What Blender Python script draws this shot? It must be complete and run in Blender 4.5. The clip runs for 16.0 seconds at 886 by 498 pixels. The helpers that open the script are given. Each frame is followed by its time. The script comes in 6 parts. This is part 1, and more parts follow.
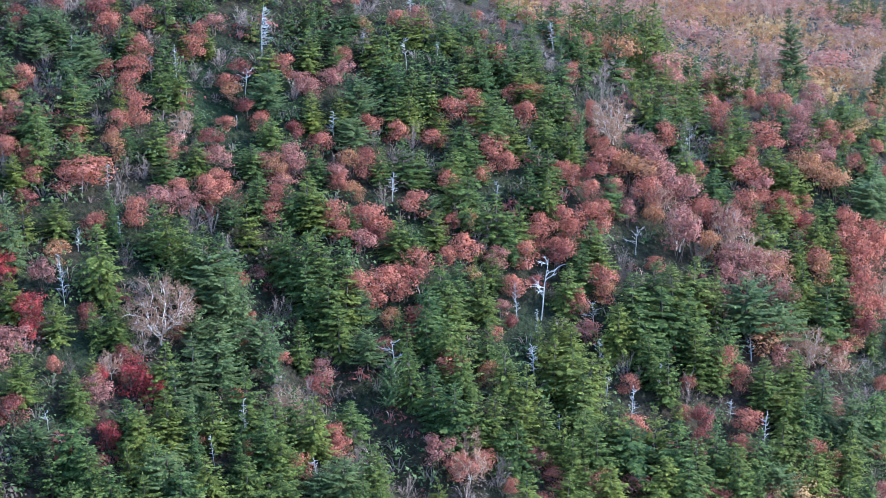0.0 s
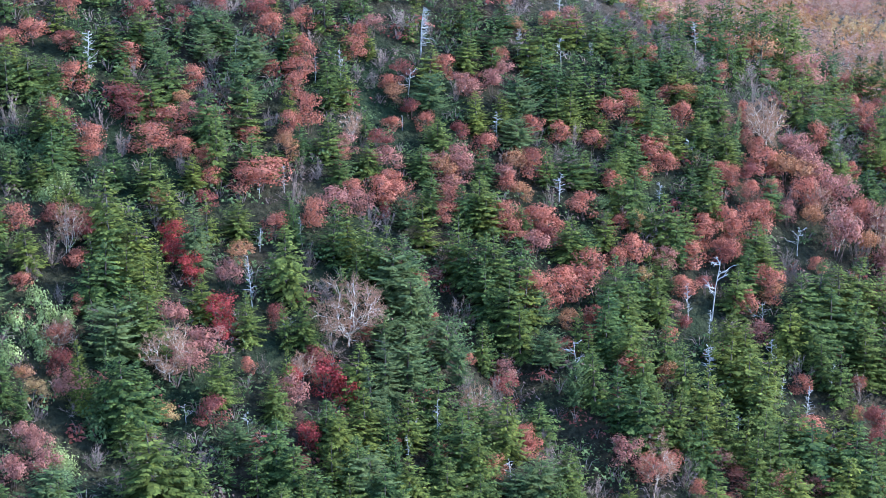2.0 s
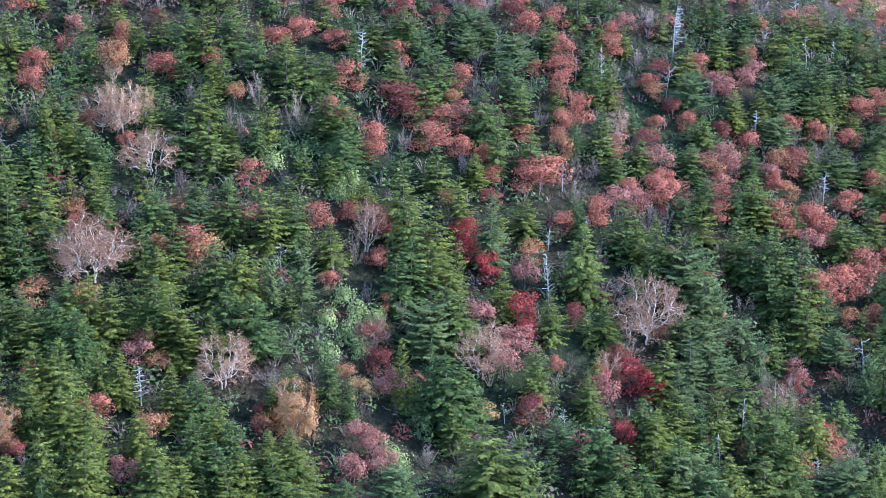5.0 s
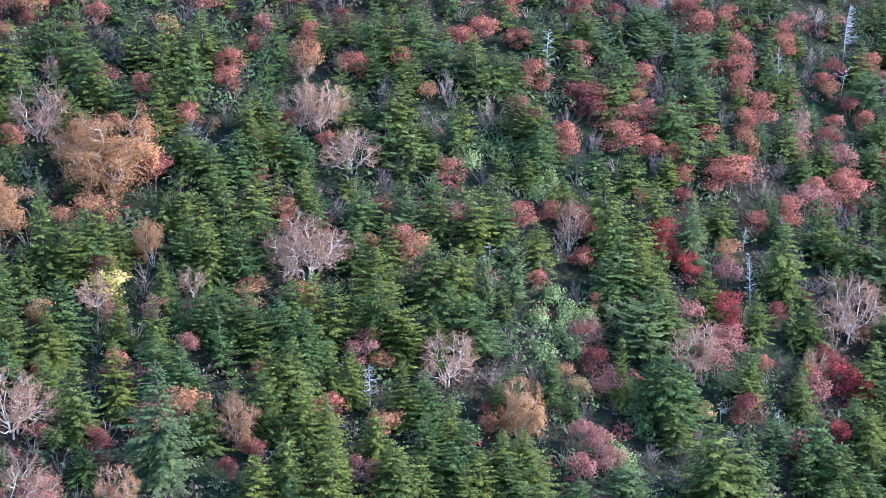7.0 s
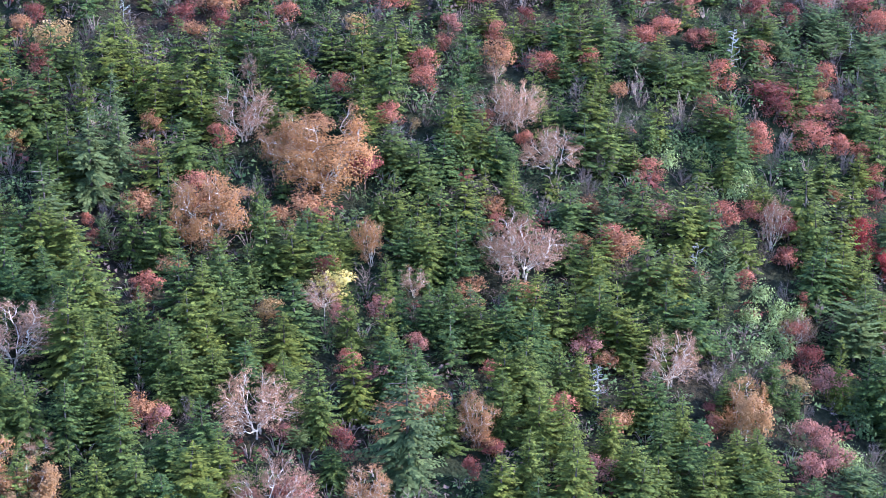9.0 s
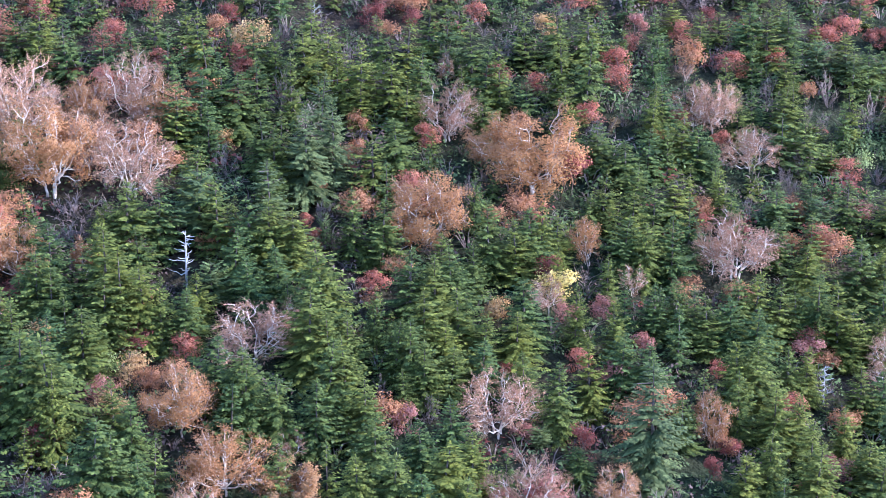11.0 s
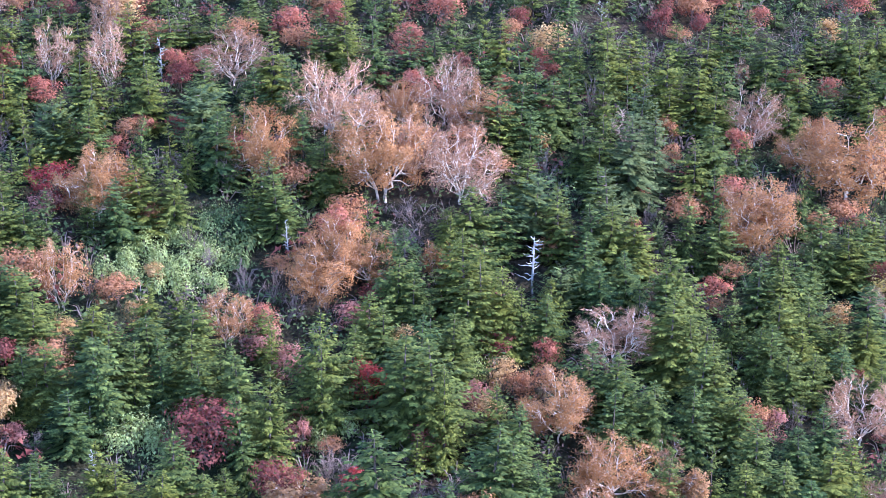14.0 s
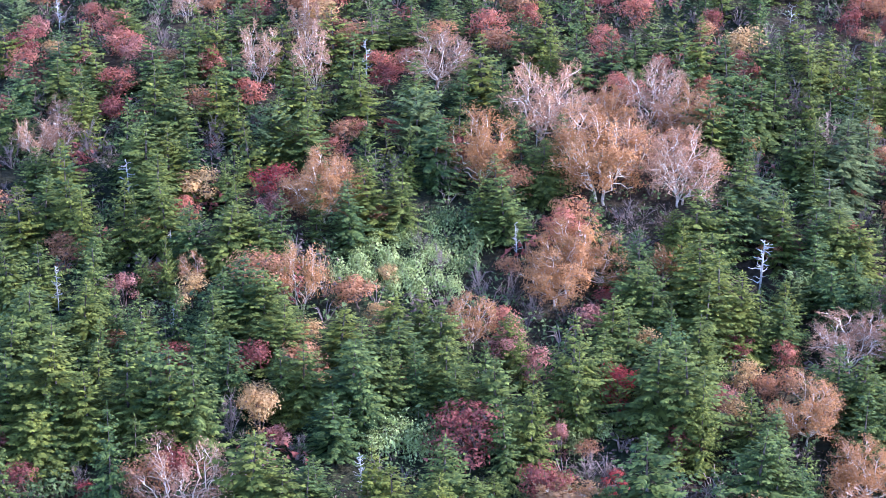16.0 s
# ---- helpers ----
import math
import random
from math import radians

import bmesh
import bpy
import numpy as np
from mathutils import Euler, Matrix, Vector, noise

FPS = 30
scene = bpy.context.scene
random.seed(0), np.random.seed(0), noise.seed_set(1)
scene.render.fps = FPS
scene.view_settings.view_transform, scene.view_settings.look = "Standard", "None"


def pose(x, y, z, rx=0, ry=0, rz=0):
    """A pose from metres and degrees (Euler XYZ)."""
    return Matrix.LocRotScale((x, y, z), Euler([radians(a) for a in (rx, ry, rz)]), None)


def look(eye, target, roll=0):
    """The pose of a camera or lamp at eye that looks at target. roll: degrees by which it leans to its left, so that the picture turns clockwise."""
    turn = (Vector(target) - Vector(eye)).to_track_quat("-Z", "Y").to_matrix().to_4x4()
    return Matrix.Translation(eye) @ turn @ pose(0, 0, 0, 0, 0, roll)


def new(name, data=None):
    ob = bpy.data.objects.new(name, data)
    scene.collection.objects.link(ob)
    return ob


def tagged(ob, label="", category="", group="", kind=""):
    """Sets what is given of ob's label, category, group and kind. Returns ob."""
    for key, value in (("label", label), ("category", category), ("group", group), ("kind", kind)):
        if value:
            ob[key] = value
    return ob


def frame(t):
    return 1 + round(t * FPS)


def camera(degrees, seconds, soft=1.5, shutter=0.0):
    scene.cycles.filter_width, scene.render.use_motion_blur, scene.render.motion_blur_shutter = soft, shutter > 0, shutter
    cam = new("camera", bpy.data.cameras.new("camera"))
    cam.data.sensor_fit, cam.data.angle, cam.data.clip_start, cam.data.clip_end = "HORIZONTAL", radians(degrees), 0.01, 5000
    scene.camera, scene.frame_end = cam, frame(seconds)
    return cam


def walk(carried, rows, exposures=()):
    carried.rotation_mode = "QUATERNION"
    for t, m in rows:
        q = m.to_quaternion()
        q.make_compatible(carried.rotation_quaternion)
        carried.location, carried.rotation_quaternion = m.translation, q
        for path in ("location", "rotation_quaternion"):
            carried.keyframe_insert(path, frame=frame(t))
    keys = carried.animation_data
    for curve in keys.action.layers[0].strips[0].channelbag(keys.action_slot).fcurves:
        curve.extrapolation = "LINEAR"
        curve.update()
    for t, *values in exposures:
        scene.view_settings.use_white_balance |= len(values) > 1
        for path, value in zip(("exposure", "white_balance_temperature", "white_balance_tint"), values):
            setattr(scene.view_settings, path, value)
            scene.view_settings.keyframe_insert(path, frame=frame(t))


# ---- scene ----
# A drone slides sideways along an autumn mountain forest; a long lens looks down on the slope.
PITCH = -20.0
cam = camera(24.0, 16.0, soft=0.55)
PATH = [
    (0.0, -0.000, -0.000, 110.000, -0.045),
    (0.5, -4.263, 0.005, 110.015, -0.053),
    (1.0, -8.737, 0.021, 110.057, -0.058),
    (1.5, -13.237, 0.029, 110.079, -0.059),
    (2.0, -17.788, 0.031, 110.084, -0.057),
    (2.5, -22.390, 0.021, 110.057, -0.055),
    (3.0, -27.040, 0.012, 110.032, -0.053),
    (3.5, -31.812, 0.007, 110.018, -0.050),
    (4.0, -36.514, 0.003, 110.008, -0.046),
    (6.5, -60.292, -0.019, 109.949, -0.034),
    (7.0, -65.078, -0.021, 109.942, -0.028),
    (7.5, -69.883, -0.017, 109.952, -0.022),
    (8.0, -74.652, -0.017, 109.954, -0.022),
    (8.5, -79.410, -0.018, 109.951, -0.026),
    (9.0, -84.118, -0.018, 109.951, -0.032),
    (11.5, -107.730, -0.016, 109.956, -0.040),
    (12.0, -112.452, 0.012, 110.033, -0.019),
    (12.5, -117.155, 0.026, 110.072, 0.018),
    (13.0, -121.898, 0.046, 110.126, 0.067),
    (13.5, -126.637, 0.092, 110.252, 0.116),
    (14.0, -131.317, 0.124, 110.341, 0.156),
    (14.5, -136.029, 0.148, 110.406, 0.185),
    (15.0, -140.648, 0.160, 110.439, 0.206),
    (15.5, -145.320, 0.165, 110.452, 0.221),
    (16.0, -150.000, 0.176, 110.483, 0.233),
]
walk(cam, [(t, pose(x, y, z, 90 + PITCH) @ pose(0, 0, 0, 0, 0, lean)) for t, x, y, z, lean in PATH],
     [(0.0, 2.14, 4910, 11), (8.0, 2.36, 5020, 19), (16.0, 2.59, 5100, 29)])

# ---- light ----
SUN_FROM = Vector((0.86, 0.06, 0.48)).normalized()
world = bpy.data.worlds.new("sky")
scene.world = world
world.use_nodes = True
wn = world.node_tree.nodes
sky = wn.new("ShaderNodeTexSky")
sky.sky_type = "NISHITA"
sky.sun_disc = False
sky.sun_elevation = math.asin(SUN_FROM.z)
sky.sun_rotation = math.atan2(SUN_FROM.x, SUN_FROM.y)
sky.altitude = 1500
world.node_tree.links.new(sky.outputs["Color"], wn["Background"].inputs["Color"])
wn["Background"].inputs["Strength"].default_value = 0.15
sun = bpy.data.lights.new("sun", "SUN")
sun.energy, sun.angle, sun.color = 2.0, radians(0.6), (1.0, 0.93, 0.83)
new("sun", sun).matrix_world = look((0, 0, 300), Vector((0, 0, 300)) - SUN_FROM)


# ---- materials ----
def material(name, rough=0.75, spec=0.2):
    m = bpy.data.materials.new(name)
    m.use_nodes = True
    p = m.node_tree.nodes["Principled BSDF"]
    p.inputs["Roughness"].default_value = rough
    p.inputs["Specular IOR Level"].default_value = spec
    return m, m.node_tree.nodes, m.node_tree.links, p


def mix(nt, a, b, fac):
    n = nt.nodes.new("ShaderNodeMix")
    n.data_type = "RGBA"
    for sock, v in ((n.inputs["Factor"], fac), (n.inputs["A"], a), (n.inputs["B"], b)):
        if isinstance(v, (tuple, float, int)):
            sock.default_value = v if not isinstance(v, tuple) else (*v, 1)
        else:
            nt.links.new(v, sock)
    return n.outputs["Result"]


def ramp(nt, value, *stops):
    n = nt.nodes.new("ShaderNodeValToRGB")
    e = n.color_ramp.elements
    while len(e) < len(stops):
        e.new(0.5)
    for el, (at, col) in zip(e, stops):
        el.position, el.color = at, (*col, 1)
    nt.links.new(value, n.inputs["Fac"])
    return n.outputs["Color"]


def noise_tex(nt, scale, detail=3.0, which="Object"):
    tc = nt.nodes.new("ShaderNodeTexCoord")
    n = nt.nodes.new("ShaderNodeTexNoise")
    n.inputs["Scale"].default_value, n.inputs["Detail"].default_value = scale, detail
    nt.links.new(tc.outputs[which], n.inputs["Vector"])
    return n.outputs["Fac"]


def foliage(name, tree_a, tree_b, tip, rough=0.7, glow=0.25, speckle=0.35, clumps=1.3, tip_b=None):
    """Leaves: one tint a tree, one a spray, with light passing through thin blades."""
    m, nodes, links, p = material(name, rough, 0.12)
    nt = m.node_tree
    geo = nodes.new("ShaderNodeNewGeometry")
    at = nodes.new("ShaderNodeAttribute")
    at.attribute_name = "tint"
    add, wrap = nodes.new("ShaderNodeMath"), nodes.new("ShaderNodeMath")
    wrap.operation = "FRACT"
    links.new(nodes.new("ShaderNodeObjectInfo").outputs["Random"], add.inputs[0])
    links.new(at.outputs["Fac"], add.inputs[1])
    links.new(add.outputs[0], wrap.inputs[0])
    rnd = wrap.outputs[0]
    tone = mix(nt, tree_a, tree_b, rnd)
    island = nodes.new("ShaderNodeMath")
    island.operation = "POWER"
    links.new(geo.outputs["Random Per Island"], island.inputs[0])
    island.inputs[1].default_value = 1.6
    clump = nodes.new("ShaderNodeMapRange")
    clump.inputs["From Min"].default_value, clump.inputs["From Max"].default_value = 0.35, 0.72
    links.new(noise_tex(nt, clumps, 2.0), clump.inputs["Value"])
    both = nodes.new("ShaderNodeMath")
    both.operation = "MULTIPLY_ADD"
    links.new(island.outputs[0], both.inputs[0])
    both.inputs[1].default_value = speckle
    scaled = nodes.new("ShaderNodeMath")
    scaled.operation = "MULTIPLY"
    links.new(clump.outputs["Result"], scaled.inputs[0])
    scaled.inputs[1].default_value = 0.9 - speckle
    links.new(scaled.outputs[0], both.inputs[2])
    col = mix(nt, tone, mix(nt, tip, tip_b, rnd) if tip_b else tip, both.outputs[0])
    patch = noise_tex(nt, 0.6, 2.0)
    dark = nodes.new("ShaderNodeHueSaturation")
    mr = nodes.new("ShaderNodeMapRange")
    mr.inputs["From Min"].default_value, mr.inputs["From Max"].default_value = 0.3, 0.7
    mr.inputs["To Min"].default_value, mr.inputs["To Max"].default_value = 0.72, 1.22
    links.new(patch, mr.inputs["Value"])
    links.new(mr.outputs["Result"], dark.inputs["Value"])
    links.new(col, dark.inputs["Color"])
    links.new(dark.outputs["Color"], p.inputs["Base Color"])
    if glow:
        tr = nodes.new("ShaderNodeBsdfTranslucent")
        links.new(dark.outputs["Color"], tr.inputs["Color"])
        ms = nodes.new("ShaderNodeMixShader")
        ms.inputs["Fac"].default_value = glow
        links.new(p.outputs["BSDF"], ms.inputs[1])
        links.new(tr.outputs["BSDF"], ms.inputs[2])
        links.new(ms.outputs["Shader"], nodes["Material Output"].inputs["Surface"])
    return m


def bark(name, a, b, scale=3.0, rough=0.85):
    m, nodes, links, p = material(name, rough, 0.15)
    nt = m.node_tree
    links.new(ramp(nt, noise_tex(nt, scale, 4.0), (0.35, a), (0.65, b)), p.inputs["Base Color"])
    return m


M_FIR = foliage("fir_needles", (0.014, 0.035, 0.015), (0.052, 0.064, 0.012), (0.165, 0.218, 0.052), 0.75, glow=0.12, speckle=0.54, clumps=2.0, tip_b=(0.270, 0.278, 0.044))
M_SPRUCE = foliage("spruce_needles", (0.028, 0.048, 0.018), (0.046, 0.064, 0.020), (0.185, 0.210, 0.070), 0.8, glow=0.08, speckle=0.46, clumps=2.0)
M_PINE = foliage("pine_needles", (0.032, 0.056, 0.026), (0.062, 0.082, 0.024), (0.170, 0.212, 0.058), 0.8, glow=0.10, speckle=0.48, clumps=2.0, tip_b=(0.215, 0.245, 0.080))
M_BIRCH_BARK = bark("birch_bark", (0.54, 0.42, 0.31), (0.82, 0.70, 0.56), 1.5)
M_TWIG = bark("birch_twigs", (0.34, 0.185, 0.100), (0.48, 0.285, 0.165), 0.5)
M_GREY_TWIG = bark("grey_twigs", (0.19, 0.135, 0.108), (0.33, 0.250, 0.205), 0.5)
M_SHRUB = bark("shrub_stems", (0.12, 0.080, 0.062), (0.22, 0.150, 0.120), 1.5)
M_TRUNK = bark("conifer_bark", (0.07, 0.055, 0.045), (0.17, 0.135, 0.115), 2.0)
M_SNAG = bark("weathered_dead_wood", (0.30, 0.275, 0.245), (0.52, 0.49, 0.45), 1.2)
M_LEAF = {
    "dusk": foliage("dusky_brown_leaves", (0.33, 0.175, 0.115), (0.40, 0.220, 0.142), (0.53, 0.325, 0.215), glow=0.42, speckle=0.22, clumps=0.7),
    "tan": foliage("tan_orange_leaves", (0.34, 0.155, 0.056), (0.41, 0.195, 0.070), (0.55, 0.295, 0.125), glow=0.42, speckle=0.22, clumps=0.7),
    "gold": foliage("golden_brown_leaves", (0.33, 0.170, 0.068), (0.40, 0.210, 0.082), (0.52, 0.310, 0.145), glow=0.42, speckle=0.22, clumps=0.7),
    "orange": foliage("orange_leaves", (0.36, 0.155, 0.070), (0.44, 0.198, 0.090), (0.57, 0.305, 0.150), glow=0.42, speckle=0.22, clumps=0.7),
    "ochre": foliage("ochre_leaves", (0.46, 0.250, 0.085), (0.52, 0.310, 0.110), (0.68, 0.480, 0.230), glow=0.42, speckle=0.22, clumps=0.7),
    "yellow": foliage("yellow_leaves", (0.60, 0.420, 0.090), (0.66, 0.480, 0.120), (0.80, 0.680, 0.240), glow=0.42, speckle=0.22, clumps=0.7),
    "salmon": foliage("salmon_red_leaves", (0.36, 0.105, 0.066), (0.45, 0.150, 0.090), (0.62, 0.275, 0.172), glow=0.42, speckle=0.22, clumps=0.7),
    "pink": foliage("dusky_pink_leaves", (0.32, 0.126, 0.096), (0.39, 0.160, 0.116), (0.54, 0.268, 0.196), glow=0.42, speckle=0.22, clumps=0.7),
    "crimson": foliage("crimson_leaves", (0.31, 0.036, 0.034), (0.39, 0.056, 0.048), (0.54, 0.130, 0.105), glow=0.42, speckle=0.22, clumps=0.7),
    "dark": foliage("dark_red_leaves", (0.18, 0.046, 0.036), (0.25, 0.072, 0.052), (0.38, 0.145, 0.108), glow=0.42, speckle=0.22, clumps=0.7),
}
M_PALE = foliage("pale_green_leaves", (0.20, 0.245, 0.065), (0.28, 0.325, 0.085), (0.52, 0.57, 0.235), 0.75, 0.25)
M_LUSH = foliage("lush_green_leaves", (0.060, 0.092, 0.030), (0.085, 0.120, 0.038), (0.17, 0.21, 0.075), 0.7, 0.2)
M_BRUSH = foliage("brown_brush", (0.065, 0.045, 0.036), (0.095, 0.062, 0.048), (0.16, 0.11, 0.085), glow=0.0)


def ground_material():
    m, nodes, links, p = material("forest_floor", 0.95, 0.1)
    nt = m.node_tree
    a = ramp(nt, noise_tex(nt, 0.05, 6.0), (0.38, (0.028, 0.042, 0.018)), (0.54, (0.046, 0.042, 0.024)), (0.68, (0.070, 0.048, 0.033)))
    c = ramp(nt, noise_tex(nt, 1.6, 5.0), (0.3, (0.35, 0.35, 0.35)), (0.7, (1.15, 1.1, 1.05)))
    n = nodes.new("ShaderNodeMix")
    n.data_type, n.blend_type = "RGBA", "MULTIPLY"
    n.inputs["Factor"].default_value = 1
    links.new(a, n.inputs["A"])
    links.new(c, n.inputs["B"])
    links.new(n.outputs["Result"], p.inputs["Base Color"])
    bump = nodes.new("ShaderNodeBump")
    bump.inputs["Strength"].default_value, bump.inputs["Distance"].default_value = 0.8, 0.4
    links.new(noise_tex(nt, 2.5, 5.0), bump.inputs["Height"])
    links.new(bump.outputs["Normal"], p.inputs["Normal"])
    return m


# ---- the slope ----
GULLY = ((-18.0, 196.0), (-1.0, 173.0))


def off_gully(x, y):
    """Distance from the middle of a narrow wooded gully."""
    (ax, ay), (bx, by) = GULLY
    q = np.clip(((x - ax) * (bx - ax) + (y - ay) * (by - ay)) / ((bx - ax) ** 2 + (by - ay) ** 2), 0, 1)
    return np.hypot(x - ax - q * (bx - ax), y - ay - q * (by - ay))


def height(x, y):
    """Ground height: a hillside that climbs away and to the left, rolling over a ridge to a high moor behind."""
    x, y = np.asarray(x, float), np.asarray(y, float)
    u = (np.clip(x, -330, 130) + 60) / 60
    v = (np.clip(y, 60, 330) - 185) / 40
    side = 110 - 65.6 - 15.46 * u + 15.13 * v - 3.965 * np.clip(u, -3, 3) ** 2 + 2.626 * u * v + 0.12 * v * v
    moor = 34.5 - 0.17 * (np.clip(y, 60, 900) - 264) - 0.5 * (np.clip(x, -200, 30) - 30) - 0.1 * np.clip(x - 30, 0, 200)
    d = np.clip(0.5 + 0.5 * (moor - side) / 8.0, 0, 1)
    z = moor * (1 - d) + side * d - 8.0 * d * (1 - d)
    z = z - 2.2 * np.exp(-((off_gully(x, y) / 2.6) ** 2))
    return z + 0.45 * np.sin(x * 0.21 + 1.3 * np.sin(y * 0.11)) * np.sin(y * 0.17 + 0.7) + 0.2 * np.sin(x * 0.63 + y * 0.41)


def mesh_of(name, verts, faces, mats, mat_index=None, smooth=False):
    me = bpy.data.meshes.new(name)
    me.from_pydata([tuple(v) for v in verts], [], faces)
    for m in mats if isinstance(mats, (list, tuple)) else [mats]:
        me.materials.append(m)
    if mat_index is not None:
        me.polygons.foreach_set("material_index", np.asarray(mat_index, np.int32))
    if smooth:
        me.polygons.foreach_set("use_smooth", np.ones(len(me.polygons), bool))
    me.update()
    return me


def sheet():
    xs = np.concatenate([np.linspace(-3000, -300, 14)[:-1], np.arange(-300, 180, 2.5), np.linspace(180, 3000, 16)])
    ys = np.concatenate([np.linspace(-2500, 60, 14)[:-1], np.arange(60, 330, 2.5), np.linspace(330, 700, 38)[:-1], np.linspace(700, 4000, 16)])
    gx, gy = np.meshgrid(xs, ys)
    gz = height(gx, gy)
    nx = len(xs)
    verts = np.stack([gx.ravel(), gy.ravel(), gz.ravel()], -1)
    j, i = np.meshgrid(np.arange(len(ys) - 1), np.arange(nx - 1), indexing="ij")
    a = (j * nx + i).ravel()
    faces = np.stack([a, a + 1, a + nx + 1, a + nx], -1).tolist()
    return mesh_of("ground", verts.tolist(), faces, ground_material(), smooth=True)


tagged(new("ground", sheet()), "leaf-littered brown and green forest floor on a mountain slope", "ground", kind="structure")


# ---- shapes of the plants ----
class Soup:
    """Vertices and faces of one part while it grows."""

    def __init__(self):
        self.v, self.f = [], []

    def blade(self, at, along, facing, size, slim=0.4, fold=0.15):
        """One leaf or needle spray: a rhombus folded along its middle that lies across the direction it faces."""
        n = len(self.v)
        up = facing.normalized()
        along = along - up * along.dot(up)
        if along.length < 1e-6:
            along = up.orthogonal()
        along = along.normalized() * size
        wide = up.cross(along) * slim
        up = up * (size * slim * fold)
        self.v += [at, at + along * 0.45 + wide - up, at + along, at + along * 0.45 - wide - up]
        self.f += [(n, n + 2, n + 1), (n, n + 3, n + 2)]

    def sliver(self, at, along, wide):
        n = len(self.v)
        self.v += [at - wide, at + wide, at + along]
        self.f.append((n, n + 1, n + 2))

    def leaf(self, at, along, facing, size):
        """One small leaf clump: a single triangle across the direction it faces."""
        side = facing.cross(along)
        if side.length > 1e-6:
            self.sliver(at, side.cross(facing).normalized() * size, side.normalized() * (size * 0.4))

    def tube(self, pts, radii, sides=5):
        n = len(self.v)
        for k, (p, r) in enumerate(zip(pts, radii)):
            t = (pts[min(k + 1, len(pts) - 1)] - pts[max(k - 1, 0)]).normalized()
            a = t.orthogonal().normalized()
            b = t.cross(a)
            for s in range(sides):
                w = 2 * math.pi * s / sides
                self.v.append(p + a * (math.cos(w) * r) + b * (math.sin(w) * r))
        for k in range(len(pts) - 1):
            for s in range(sides):
                i, j = n + k * sides + s, n + k * sides + (s + 1) % sides
                self.f.append((i, j, j + sides, i + sides))

    def mesh(self, name, mat):
        me = mesh_of(name, self.v, self.f, mat)
        return me


def vec(rng, s=1.0):
    return Vector((rng.gauss(0, s), rng.gauss(0, s), rng.gauss(0, s)))


def turned(a):
    return Vector((math.cos(a), math.sin(a), 0))


